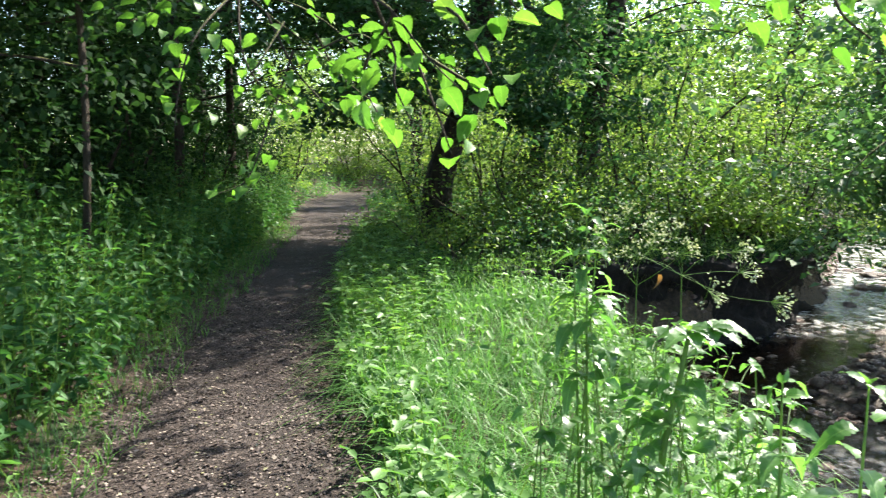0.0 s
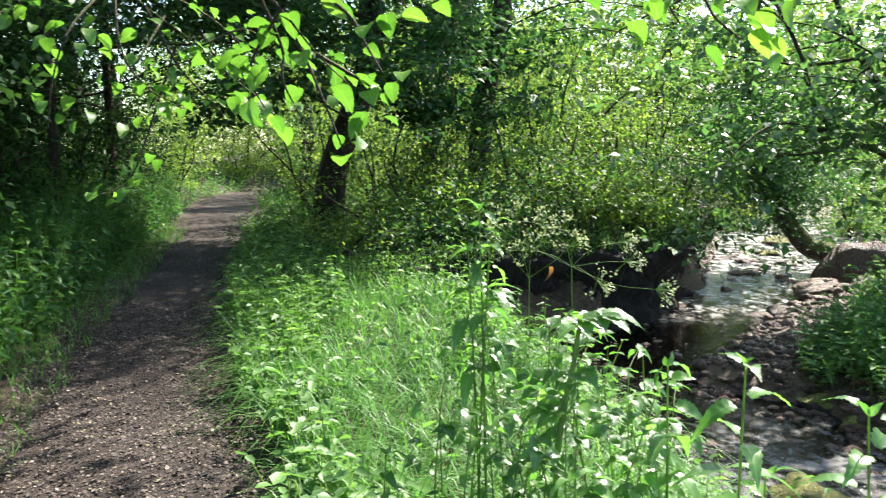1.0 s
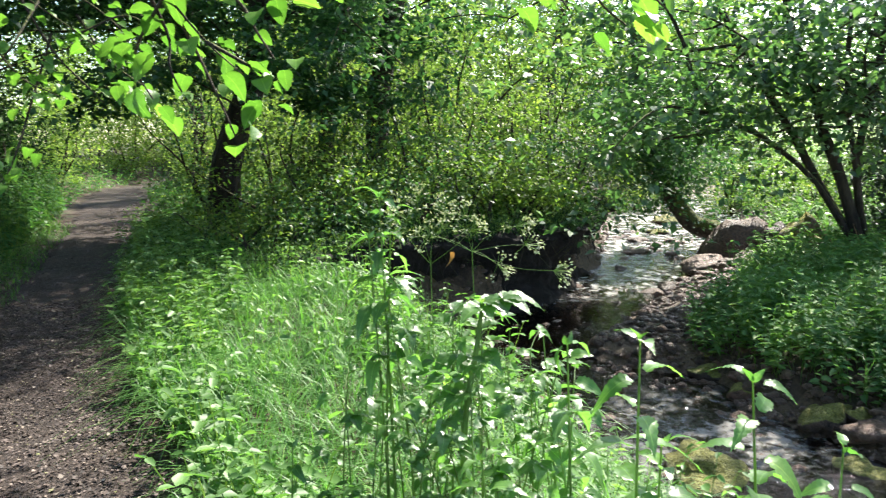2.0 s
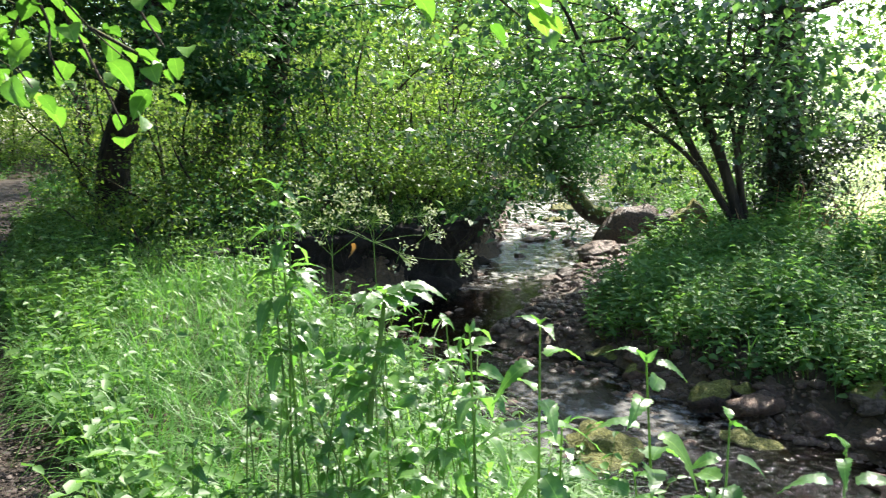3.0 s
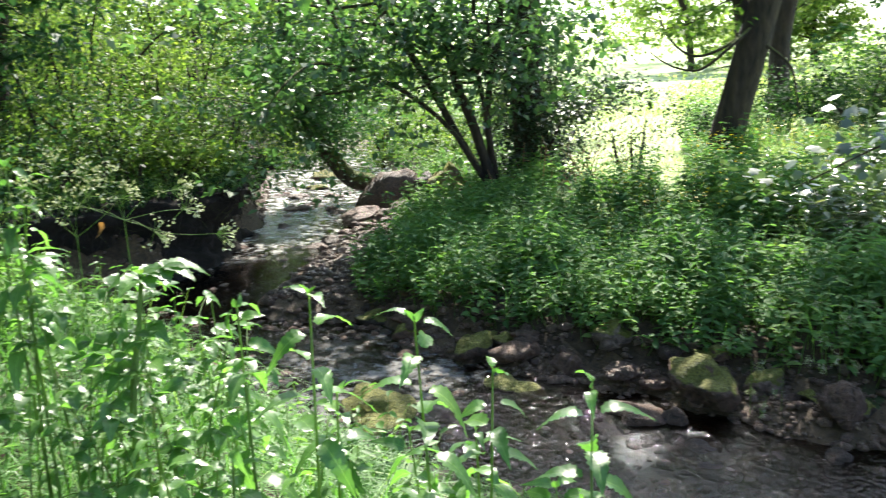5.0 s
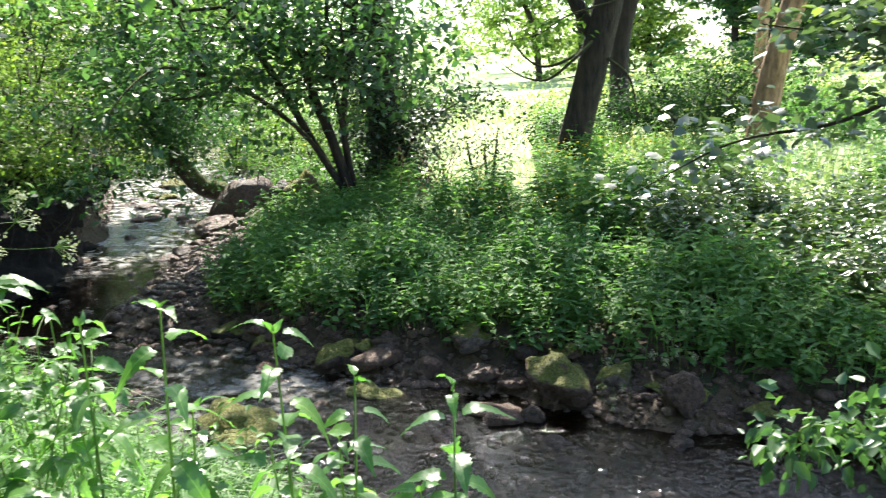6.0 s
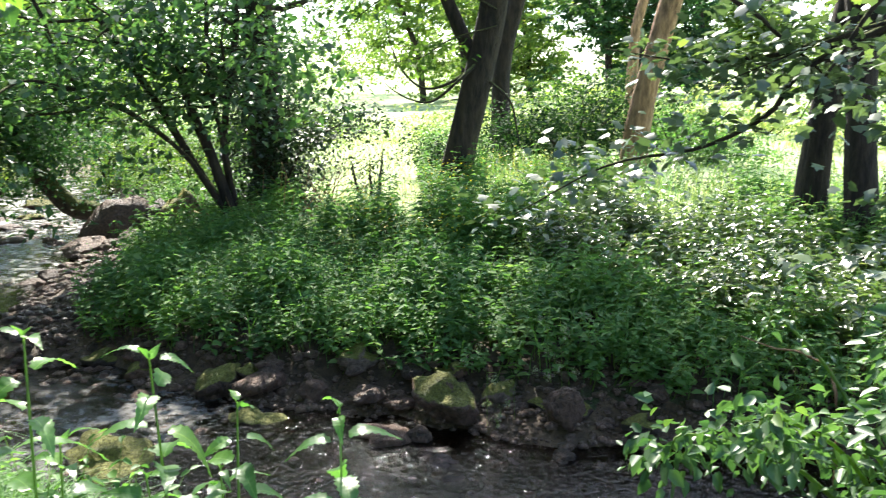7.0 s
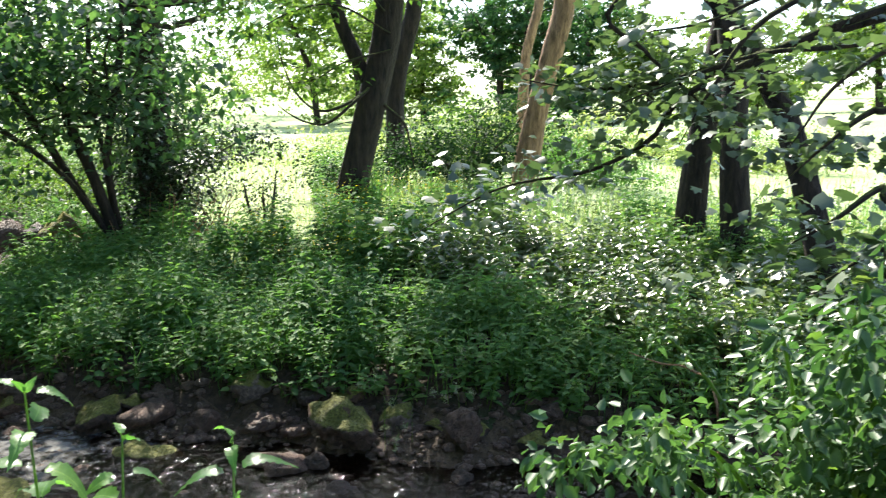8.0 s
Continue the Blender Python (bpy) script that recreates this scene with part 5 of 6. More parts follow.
for k, (x, y, s, m, tall) in enumerate([(5.12, 4.3, 0.42, 1, 1.1), (5.0, 3.3, 0.62, 1, 1.05), (4.63, 3.27, 0.3, 0, 1.5), (4.45, 5.3, 0.55, 1, 0.7), (4.25, 4.55, 0.5, 1, 0.7), (4.62, 4.9, 0.5, 0, 0.65),
                                        (4.53, 3.5, 0.6, 0, 0.55), (5.25, 2.36, 0.4, 0, 1.2), (4.95, 2.22, 0.26, 0, 0.8), (4.4, 2.92, 0.32, 0, 1.0), (4.33, 2.68, 0.34, 0, 0.7), (3.13, 4.9, 0.75, 1, 0.6),
                                        (2.6, 6.7, 0.42, 0, 0.7), (4.35, 6.2, 0.4, 1, 0.9), (4.0, 5.2, 0.3, 0, 0.7), (4.4, 6.9, 0.4, 1, 0.9), (4.05, 5.75, 0.34, 0, 0.9), (4.75, 4.45, 0.32, 0, 0.8), (4.9, 3.95, 0.4, 0, 0.6),
                                        (4.7, 2.5, 0.28, 0, 0.6), (5.5, 1.9, 0.35, 1, 0.9), (3.55, 5.55, 0.3, 0, 0.6), (3.0, 6.2, 0.32, 0, 0.6), (5.35, 3.0, 0.4, 1, 1.0)]):
    boulder(x, y, 0.8 * s, (MOSSY if m else BOULDERS)[k % 5], "rock with yellow-green moss at the water's edge" if m else "wet brown rock at the water's edge", dz=0.03 * s, turn=71 * k, tall=tall)

g = np.random.default_rng(430)
edge = scatter(900, (4.0, 7.5, 0.8, 8), lambda x, y: (np.abs(stream_at(x, y)[0] - 0.08) < 0.16) & (stream_at(x, y)[1] > 0), 431)[:26]
for k, (x, y, z) in enumerate(edge):
    boulder(x, y, g.uniform(0.1, 0.24), (MOSSY if k % 3 == 0 else BOULDERS)[k % 5], "small mossy rock at the water's edge" if k % 3 == 0 else "small wet brown rock at the water's edge", turn=83 * k, tall=g.uniform(0.6, 1.0))

g = np.random.default_rng(440)
for k, (x, y, z) in enumerate(scatter(900, (5.0, 11.5, 9.8, 18), lambda x, y: stream_at(x, y)[0] < -0.15, 441)[:48]):
    boulder(x, y, g.uniform(0.12, 0.36), BOULDERS[k % 5], "dark wet rock breaking the surface of the stream", dz=0.04, turn=61 * k, tall=g.uniform(0.5, 0.9))

PEBBLES = stone_set(MAT_STONE, 0.55, 1, 0.3, 6, 40)
gravel = thing("gravel_bed", "loose dark wet cobbles along the stream", "gravel", kind="structure")


def pebble_places(n, seed):
    b = scatter(n, (1.6, 12, 0.5, 19), lambda x, y: (stream_at(x, y)[0] < 0.34) & (ground(x, y) > WATER - 0.22), seed)
    return b


b = pebble_places(21000, 401)
g = np.random.default_rng(402)
order = np.argsort(np.hypot(b[:, 0] - 4.6, b[:, 1] - 7.5))
for k in order[:300]:
    x, y, z = b[k]
    s = 0.07 + 0.16 * g.beta(1.4, 4)
    p = part("stone", PEBBLES[int(g.integers(0, 6))], gravel)
    p.matrix_local = pose(x, y, max(z, WATER - 0.03) + s * 0.12, g.uniform(-15, 15), g.uniform(-15, 15), g.uniform(0, 360)) @ Matrix.Diagonal((s, s, s, 1))
unit_v, unit_t = [], []
for me in PEBBLES:
    co = np.empty(len(me.vertices) * 3, np.float32)
    me.vertices.foreach_get("co", co)
    unit_v.append(co.reshape(-1, 3))
    unit_t.append(np.array([list(f.vertices) for f in me.polygons]))
vs, ts, n = [], [], 0
for k in order[300:8300]:
    x, y, z = b[k]
    s, a, w = 0.045 + 0.17 * g.beta(1.3, 4), g.uniform(0, 6.28), int(g.integers(0, 6))
    u = unit_v[w] * s
    vs.append(np.stack([u[:, 0] * math.cos(a) - u[:, 1] * math.sin(a) + x, u[:, 0] * math.sin(a) + u[:, 1] * math.cos(a) + y, u[:, 2] + max(z, WATER - 0.05) + s * 0.1], -1))
    ts.append(unit_t[w] + n)
    n += len(u)
tagged(part("cobbles", mesh_of("cobbles", np.concatenate(vs), tris=np.concatenate(ts), mats=(MAT_STONE,)), gravel), kind="stuff")

b = scatter(24000, (3.8, 9.5, -1, 12), lambda x, y: (stream_at(x, y)[0] > -0.42) & (stream_at(x, y)[0] < 0.4) & (stream_at(x, y)[1] > 0), 421)[:6000]
vs, ts, n = [], [], 0
for x, y, z in b:
    s, a, w = 0.02 + 0.07 * g.beta(1.3, 4), g.uniform(0, 6.28), int(g.integers(0, 6))
    u = unit_v[w] * s
    vs.append(np.stack([u[:, 0] * math.cos(a) - u[:, 1] * math.sin(a) + x, u[:, 0] * math.sin(a) + u[:, 1] * math.cos(a) + y, u[:, 2] + z + s * 0.15], -1))
    ts.append(unit_t[w] + n)
    n += len(u)
tagged(new("shore_gravel", mesh_of("shore_gravel", np.concatenate(vs), tris=np.concatenate(ts), mats=(MAT_GRAVEL,), smooth=False)), "reddish brown gravel and grit along the shore", "gravel", kind="stuff")

# chips, twigs and dead leaves on the path
near = scatter(100000, (-3.2, 0.5, 2.6, 9), lambda x, y: along(PATH, x, y)[0] < 0.12, 411)
b = np.concatenate([near[:26000], scatter(30000, (-5, 0.5, 9, 20), lambda x, y: along(PATH, x, y)[0] < 0.1, 413)[:3000]])
b[:, 2] += 0.05 + 0.012 * wob(b[:, 0], b[:, 1], 6)
g = np.random.default_rng(412)
n = len(b)
ang = g.uniform(0, 6.28, n)
size = 0.009 + 0.032 * g.beta(1.3, 3, n)
stuff("path_litter", "pale wood chips and dead leaves scattered on the path", "litter",
      [leaves(b, np.stack([np.cos(ang), np.sin(ang), g.normal(0, 0.25, n)], -1), np.stack([g.normal(0, 0.4, n), g.normal(0, 0.4, n), np.ones(n)], -1), size, size * g.uniform(0.35, 1.0, n), "rhomb")], (MAT_LITTER,))


# ---- plants close by ----
def big_leaf(kind, teeth, seed=0, droop=0.3):
    """One leaf of unit length along y, folded along the midrib, with a toothed edge."""
    n = 2 * teeth + 1
    f = np.linspace(0, 1, n)
    w = {"nettle": 0.48 * np.sin(np.pi * f ** 0.62) ** 0.9 * (1 - 0.25 * f), "lime": 0.74 * np.sin(np.pi * f ** 0.7) ** 0.7 * (1 - 0.1 * f),
         "broad": 0.62 * np.sin(np.pi * f ** 0.66) ** 0.8 * (1 - 0.2 * f)}[kind] / 2
    tooth = np.where(np.arange(n) % 2 == 1, *{"lime": (1.03, 0.94)}.get(kind, (1.1, 0.86)))
    z = -droop * f ** 2 + 0.06 * np.sin(f * 3.1)
    wave = 0.015 * np.sin(f * 17 + seed)
    mid = np.stack([0.02 * np.sin(f * 3 + seed), f, z], -1)
    left = np.stack([-w * tooth, f - 0.03 * (tooth > 1), z + 0.28 * w + wave], -1)
    right = np.stack([w * tooth, f - 0.03 * (tooth > 1), z + 0.28 * w - wave], -1)
    v = np.stack([left, mid, right], 1).reshape(-1, 3)
    q = []
    for k in range(n - 1):
        q += [(3 * k, 3 * k + 1, 3 * k + 4, 3 * k + 3), (3 * k + 1, 3 * k + 2, 3 * k + 5, 3 * k + 4)]
    return v, np.array(q)


def leaf_meshes(kind, teeth, m, droops):
    return [mesh_of("leaf", *big_leaf(kind, teeth, k, d), mats=(m,)) for k, d in enumerate(droops)]


NETTLE_LEAVES = leaf_meshes("nettle", 8, MAT_NETTLE, (0.25, 0.5, 0.8))
LIME_LEAVES = leaf_meshes("lime", 7, MAT_LIME, (0.05, 0.2, 0.35))
BROAD_LEAVES = leaf_meshes("broad", 7, MAT_NETTLE, (0.1, 0.25, 0.4))
DEAD_LEAF = mesh_of("dead_leaf", *big_leaf("lime", 4, 2, 0.7), mats=(MAT_DRY,))
SHRUB_LEAVES = leaf_meshes("nettle", 7, MAT_BRAMBLE_ONE, (0.1, 0.25, 0.4))


def leaf_pose(at, way, up, size):
    y = Vector(way).normalized()
    x = y.cross(Vector(up)).normalized()
    z = x.cross(y)
    m = Matrix((x, y, z)).transposed().to_4x4() @ Matrix.Diagonal((size, size, size, 1))
    return Matrix.Translation(at) @ m


def nettle(x, y, top, leaf, seed, pairs=6, lean=(0, 0), label="tall nettle with toothed drooping leaves in sunlight", bare=0.35):
    g = np.random.default_rng(seed)
    z = float(ground(x, y))
    ob = thing("nettle", label, "plant", (x - lean[0], y - lean[1], z), "foreground nettles")
    h = top - z
    pts = smooth_line([(0, 0, -0.05), (lean[0] * 0.3 + g.normal(0, 0.01), lean[1] * 0.3, h * 0.45), (lean[0], lean[1], h)], 12)
    v, q = tube(pts, (0.0055, 0.0045, 0.002), 6)
    part("stem", mesh_of("stem", v, q, mats=(MAT_STEM,)), ob)
    spin = g.uniform(0, 3.1)
    for k in range(pairs):
        f = bare + (1 - bare) * (k / (pairs - 1)) ** 0.8
        at = np.array([np.interp(f, np.linspace(0, 1, 12), pts[:, c]) for c in range(3)])
        s = leaf * (1.25 - 0.6 * max(0, (f - 0.8) / 0.2) ** 2) * g.uniform(0.85, 1.12)
        for side in (0, math.pi):
            a = spin + side + k * 1.57 + g.normal(0, 0.2)
            rise = -0.1 + 0.6 * max(0, f - 0.85) * 4 + g.normal(0, 0.3)
            d = np.array((math.cos(a), math.sin(a), rise))
            if k == pairs - 1:
                part("leaf", NETTLE_LEAVES[0], ob, m=leaf_pose(pts[-1], d * (0.7, 0.7, 0) + (0, 0, 0.9), (d[1], -d[0], 0.4), s * 0.55))
            part("leaf", NETTLE_LEAVES[int(g.integers(0, 3))], ob, m=leaf_pose(at + d * 0.02, d, (g.normal(0, 0.3), g.normal(0, 0.3), 1), s))
    return ob


for k, (x, y, top, leaf, pairs) in enumerate([
        (0.40, 2.37, 1.42, 0.08, 3), (0.44, 2.4, 1.37, 0.075, 2), (0.36, 2.34, 1.3, 0.075, 2), (0.74, 1.75, 1.09, 0.085, 5), (0.80, 1.50, 1.15, 0.085, 6), (0.99, 1.38, 1.08, 0.085, 5), (1.19, 1.35, 0.91, 0.08, 5),
        (1.28, 1.12, 0.92, 0.09, 5), (0.48, 1.63, 0.88, 0.08, 5), (0.92, 1.62, 0.98, 0.09, 5), (0.66, 1.66, 0.92, 0.085, 5), (1.08, 1.55, 0.85, 0.08, 5),
        (0.62, 1.42, 0.78, 0.085, 5), (0.85, 1.28, 0.8, 0.085, 5), (1.1, 1.12, 0.72, 0.08, 5),
        (1.35, 1.3, 0.7, 0.08, 5), (0.72, 1.2, 0.62, 0.08, 4), (0.97, 1.2, 0.82, 0.085, 5),
        (0.28, 1.75, 0.72, 0.08, 5), (0.1, 2.3, 0.7, 0.075, 5), (1.3, 1.55, 0.78, 0.08, 5), (1.48, 1.05, 0.66, 0.08, 5), (0.68, 2.6, 1.0, 0.08, 6), (0.95, 2.45, 0.92, 0.08, 6)]):
    nettle(x, y, top - (0.12 if 8 <= k and x > 0.6 and y < 1.8 else 0), leaf * 1.12, 500 + k, pairs + 4, (0.05 * math.sin(k * 2.1), 0.05 * math.cos(k * 1.7)), bare=0.74 if k < 3 else 0.35)


def broad_herb(x, y, top, leaf, seed):
    """A leafy herb: one stem, stalked leaves in threes held out flat."""
    g = np.random.default_rng(seed)
    z = float(ground(x, y))
    ob = thing("ground_elder", "leafy green ground elder with broad toothed leaves", "plant", (x, y, z), "foreground herbs")
    h = top - z
    pts = smooth_line([(0, 0, -0.05), (g.normal(0, 0.03), g.normal(0, 0.03), h * 0.5), (g.normal(0, 0.06), g.normal(0, 0.06), h)], 12)
    v, q = tube(pts, (0.004, 0.003, 0.0015), 5)
    part("stem", mesh_of("stem", v, q, mats=(MAT_STEM,)), ob)
    for k in range(9):
        at = pts[min(11, 3 + k)]
        a = 2.4 * k + g.uniform(0, 1)
        out = np.array((math.cos(a), math.sin(a), 0.35)) * g.uniform(0.05, 0.1)
        v, q = tube([at, at + out * 0.5 + (0, 0, 0.006), at + out], (0.0016, 0.001), 4)
        part("leaf_stalk", mesh_of("leaf_stalk", v, q, mats=(MAT_STEM,)), ob)
        for s in (-1.0, 0.0, 1.0):
            w = np.array((math.cos(a + s), math.sin(a + s), g.normal(-0.12, 0.2)))
            part("leaf", BROAD_LEAVES[int(g.integers(0, 3))], ob, m=leaf_pose(at + out, w, (g.normal(0, 0.3), g.normal(-0.2, 0.3), 1), leaf * g.uniform(0.75, 1.15) * (1.0 if s == 0 else 0.85)))
    return ob


for k, (x, y, top, leaf) in enumerate([(0.42, 2.28, 1.12, 0.085), (0.52, 2.2, 1.06, 0.09), (0.62, 2.12, 1.04, 0.085), (0.47, 2.42, 1.13, 0.08), (0.7, 2.02, 0.98, 0.09), (0.36, 2.5, 1.05, 0.08),
                                       (0.58, 2.34, 1.02, 0.085), (0.8, 1.96, 0.88, 0.085), (0.56, 1.95, 0.9, 0.09), (0.66, 1.84, 0.84, 0.09), (0.45, 2.08, 0.92, 0.085), (0.3, 2.3, 0.86, 0.08),
                                       (0.74, 2.22, 0.92, 0.085), (0.84, 1.72, 0.74, 0.08), (0.5, 1.76, 0.74, 0.085), (0.36, 1.95, 0.72, 0.08), (0.62, 1.62, 0.66, 0.085), (0.9, 1.5, 0.64, 0.085),
                                       (0.45, 2.0, 1.0, 0.085), (0.6, 2.25, 1.08, 0.085), (0.33, 2.15, 0.92, 0.08), (0.78, 2.15, 0.98, 0.08), (0.55, 1.85, 0.98, 0.085), (0.68, 2.3, 1.02, 0.085), (0.5, 2.5, 1.08, 0.08),
                                       (0.4, 1.8, 0.8, 0.08), (0.75, 1.85, 0.86, 0.085), (0.62, 1.98, 1.0, 0.085), (0.85, 2.05, 0.9, 0.08), (0.28, 2.45, 0.95, 0.08)]):
    broad_herb(x, y, top, 0.8 * leaf, 560 + k)


# hogweed: one thick ribbed stalk with a broad leaf; cow parsley in seed
def hogweed():
    z = float(ground(0.52, 2.05))
    o = np.array((0.52, 2.05, z))
    ob = thing("hogweed", "stout green hogweed stalk with broad leaves", "plant", tuple(o))
    v, q = tube(smooth_line(np.array([(0.52, 2.05, z - 0.05), (0.55, 2.03, 0.74), (0.59, 2.02, 1.02), (0.61, 2.01, 1.16)]) - o, 14), (0.009, 0.0078, 0.0055), 10, 0.06)
    part("stalk", mesh_of("stalk", v, q, mats=(MAT_STEM,)), ob)
    for at, d, s in (((0.61, 2.01, 1.15), (1, -0.3, 0.15), 0.12), ((0.66, 2.0, 1.16), (1, -0.25, 0.0), 0.13), ((0.66, 2.0, 1.15), (0.6, -0.8, 0.1), 0.1), ((0.61, 2.01, 1.14), (-0.7, -0.6, 0.1), 0.12), ((0.6, 2.02, 1.08), (0.3, 0.9, 0.2), 0.13), ((0.57, 2.02, 0.9), (-0.9, 0.2, 0.1), 0.15)):
        for turn in (-0.8, 0.0, 0.8):
            w = (d[0] * math.cos(turn) - d[1] * math.sin(turn), d[0] * math.sin(turn) + d[1] * math.cos(turn), d[2] - 0.1)
            part("leaf", BROAD_LEAVES[1], ob, m=leaf_pose(np.array(at) - o, w, (0, -0.2, 1), s * (0.75 if turn else 0.9)))
    return ob


hogweed()


def cow_parsley(base, top, umbels, label, seed):
    """A thin stalk that forks into stalks with umbels of seed heads."""
    g = np.random.default_rng(seed)
    z = float(ground(*base))
    o = np.array((*base, z))
    ob = thing("cow_parsley", label, "plant", tuple(o), "cow parsley")
    fork = np.array(top) - o
    v, q = tube(smooth_line([(0, 0, -0.05), fork * (0.7, 0.7, 0.5), fork], 12), (0.0024, 0.0017, 0.0011), 6)
    part("stalk", mesh_of("stalk", v, q, mats=(MAT_STEM,)), ob)
    for u in umbels:
        u = np.array(u) - o
        v, q = tube(smooth_line([fork, (fork + u) / 2 + g.normal(0, 0.012, 3), u], 7), (0.0007, 0.0005), 5)
        stalk = part("stalk", mesh_of("stalk", v, q, mats=(MAT_STEM,)), ob)
        rays, heads = [], []
        d = unit(u - fork)
        for k in range(12):
            w = unit(d + g.normal(0, 0.7, 3))
            e = u + w * g.uniform(0.03, 0.055)
            rays.append(tube([u, (u + e) / 2, e], (0.0008, 0.0006), 4))
            c = e + g.normal(0, 0.006, (5, 3))
            heads.append(leaves(c, g.normal(0, 1, (5, 3)) + w, g.normal(0, 1, (5, 3)), 0.011, 0.006, "rhomb"))
        v, q, ix = join(rays + heads)
        if seed == 601 and len(heads) == 12 and u[2] > fork[2] + 0.11:
            part("dead_leaf", DEAD_LEAF, stalk, "curled brown dead leaf", leaf_pose(fork + (-0.06, 0.02, 0.0), (0.2, -0.3, -1), (1, 0.3, 0.2), 0.04))
        part("umbel", mesh_of("umbel", v, q, mats=(MAT_STEM, MAT_FLOWER), index=(ix >= 12)), stalk)
    return ob


cow_parsley((0.68, 2.2), (0.64, 2.21, 1.26), [(0.52, 2.24, 1.31), (0.56, 2.23, 1.38), (0.76, 2.17, 1.33), (0.86, 2.13, 1.2), (0.71, 2.19, 1.22), (0.62, 2.21, 1.36), (0.8, 2.2, 1.27), (0.47, 2.3, 1.35)],
            "cow parsley gone to seed on thin stalks", 601)
cow_parsley((0.56, 2.4), (0.56, 2.4, 1.2), [(0.46, 2.4, 1.34), (0.6, 2.4, 1.31), (0.52, 2.38, 1.4), (0.68, 2.36, 1.3)], "cow parsley gone to seed on thin stalks", 602)
cow_parsley((5.5, 2.5), (5.45, 2.5, -0.2), [(5.35, 2.6, -0.05), (5.3, 2.4, -0.1), (5.4, 2.3, 0.0), (5.25, 2.5, -0.25)], "pale flowering cow parsley above the water", 603)


cow_parsley((5.13, 2.73), (5.03, 2.68, -0.42), [(4.88, 2.75, -0.41), (4.93, 2.66, -0.56), (4.90, 2.72, -0.65), (5.00, 2.52, -0.34), (5.04, 2.45, -0.38)], "pale flowering cow parsley above the water", 604)
cow_parsley((5.03, 2.91), (4.93, 2.86, -0.39), [(4.77, 2.93, -0.27), (4.81, 2.86, -0.20), (4.85, 2.81, -0.57), (4.88, 2.75, -0.72), (5.07, 2.38, -0.31), (5.12, 2.27, -0.34)], "pale flowering cow parsley above the water", 605)


# branches overhead: a lime that stands behind, its boughs reaching forward
def twig_leaves(parent, pts, size, g, meshes, gap=0.04, hang=0.08, skip=0.1):
    o = np.array(parent.matrix_world.translation) * 0
    length = np.linalg.norm(np.diff(pts, axis=0), axis=1).sum()
    n = max(3, int(length / gap))
    fine = smooth_line(pts, n)
    tan = unit(np.gradient(fine, axis=0))
    for k in range(int(n * skip), n):
        side = unit(np.cross(tan[k], (0, 0, 1))) * (1 if k % 2 else -1)
        d = side * 0.8 + tan[k] * 0.6 + np.array((0, 0, -hang)) + g.normal(0, 0.22, 3)
        part("leaf", meshes[int(g.integers(0, len(meshes)))], parent, m=leaf_pose(fine[k] - o + g.normal(0, 0.8 * size, 3) * (1, 1, 0.5), d, (g.normal(0, 0.3), 0.45 + g.normal(0, 0.3), 1), size * g.uniform(0.65, 1.2)))


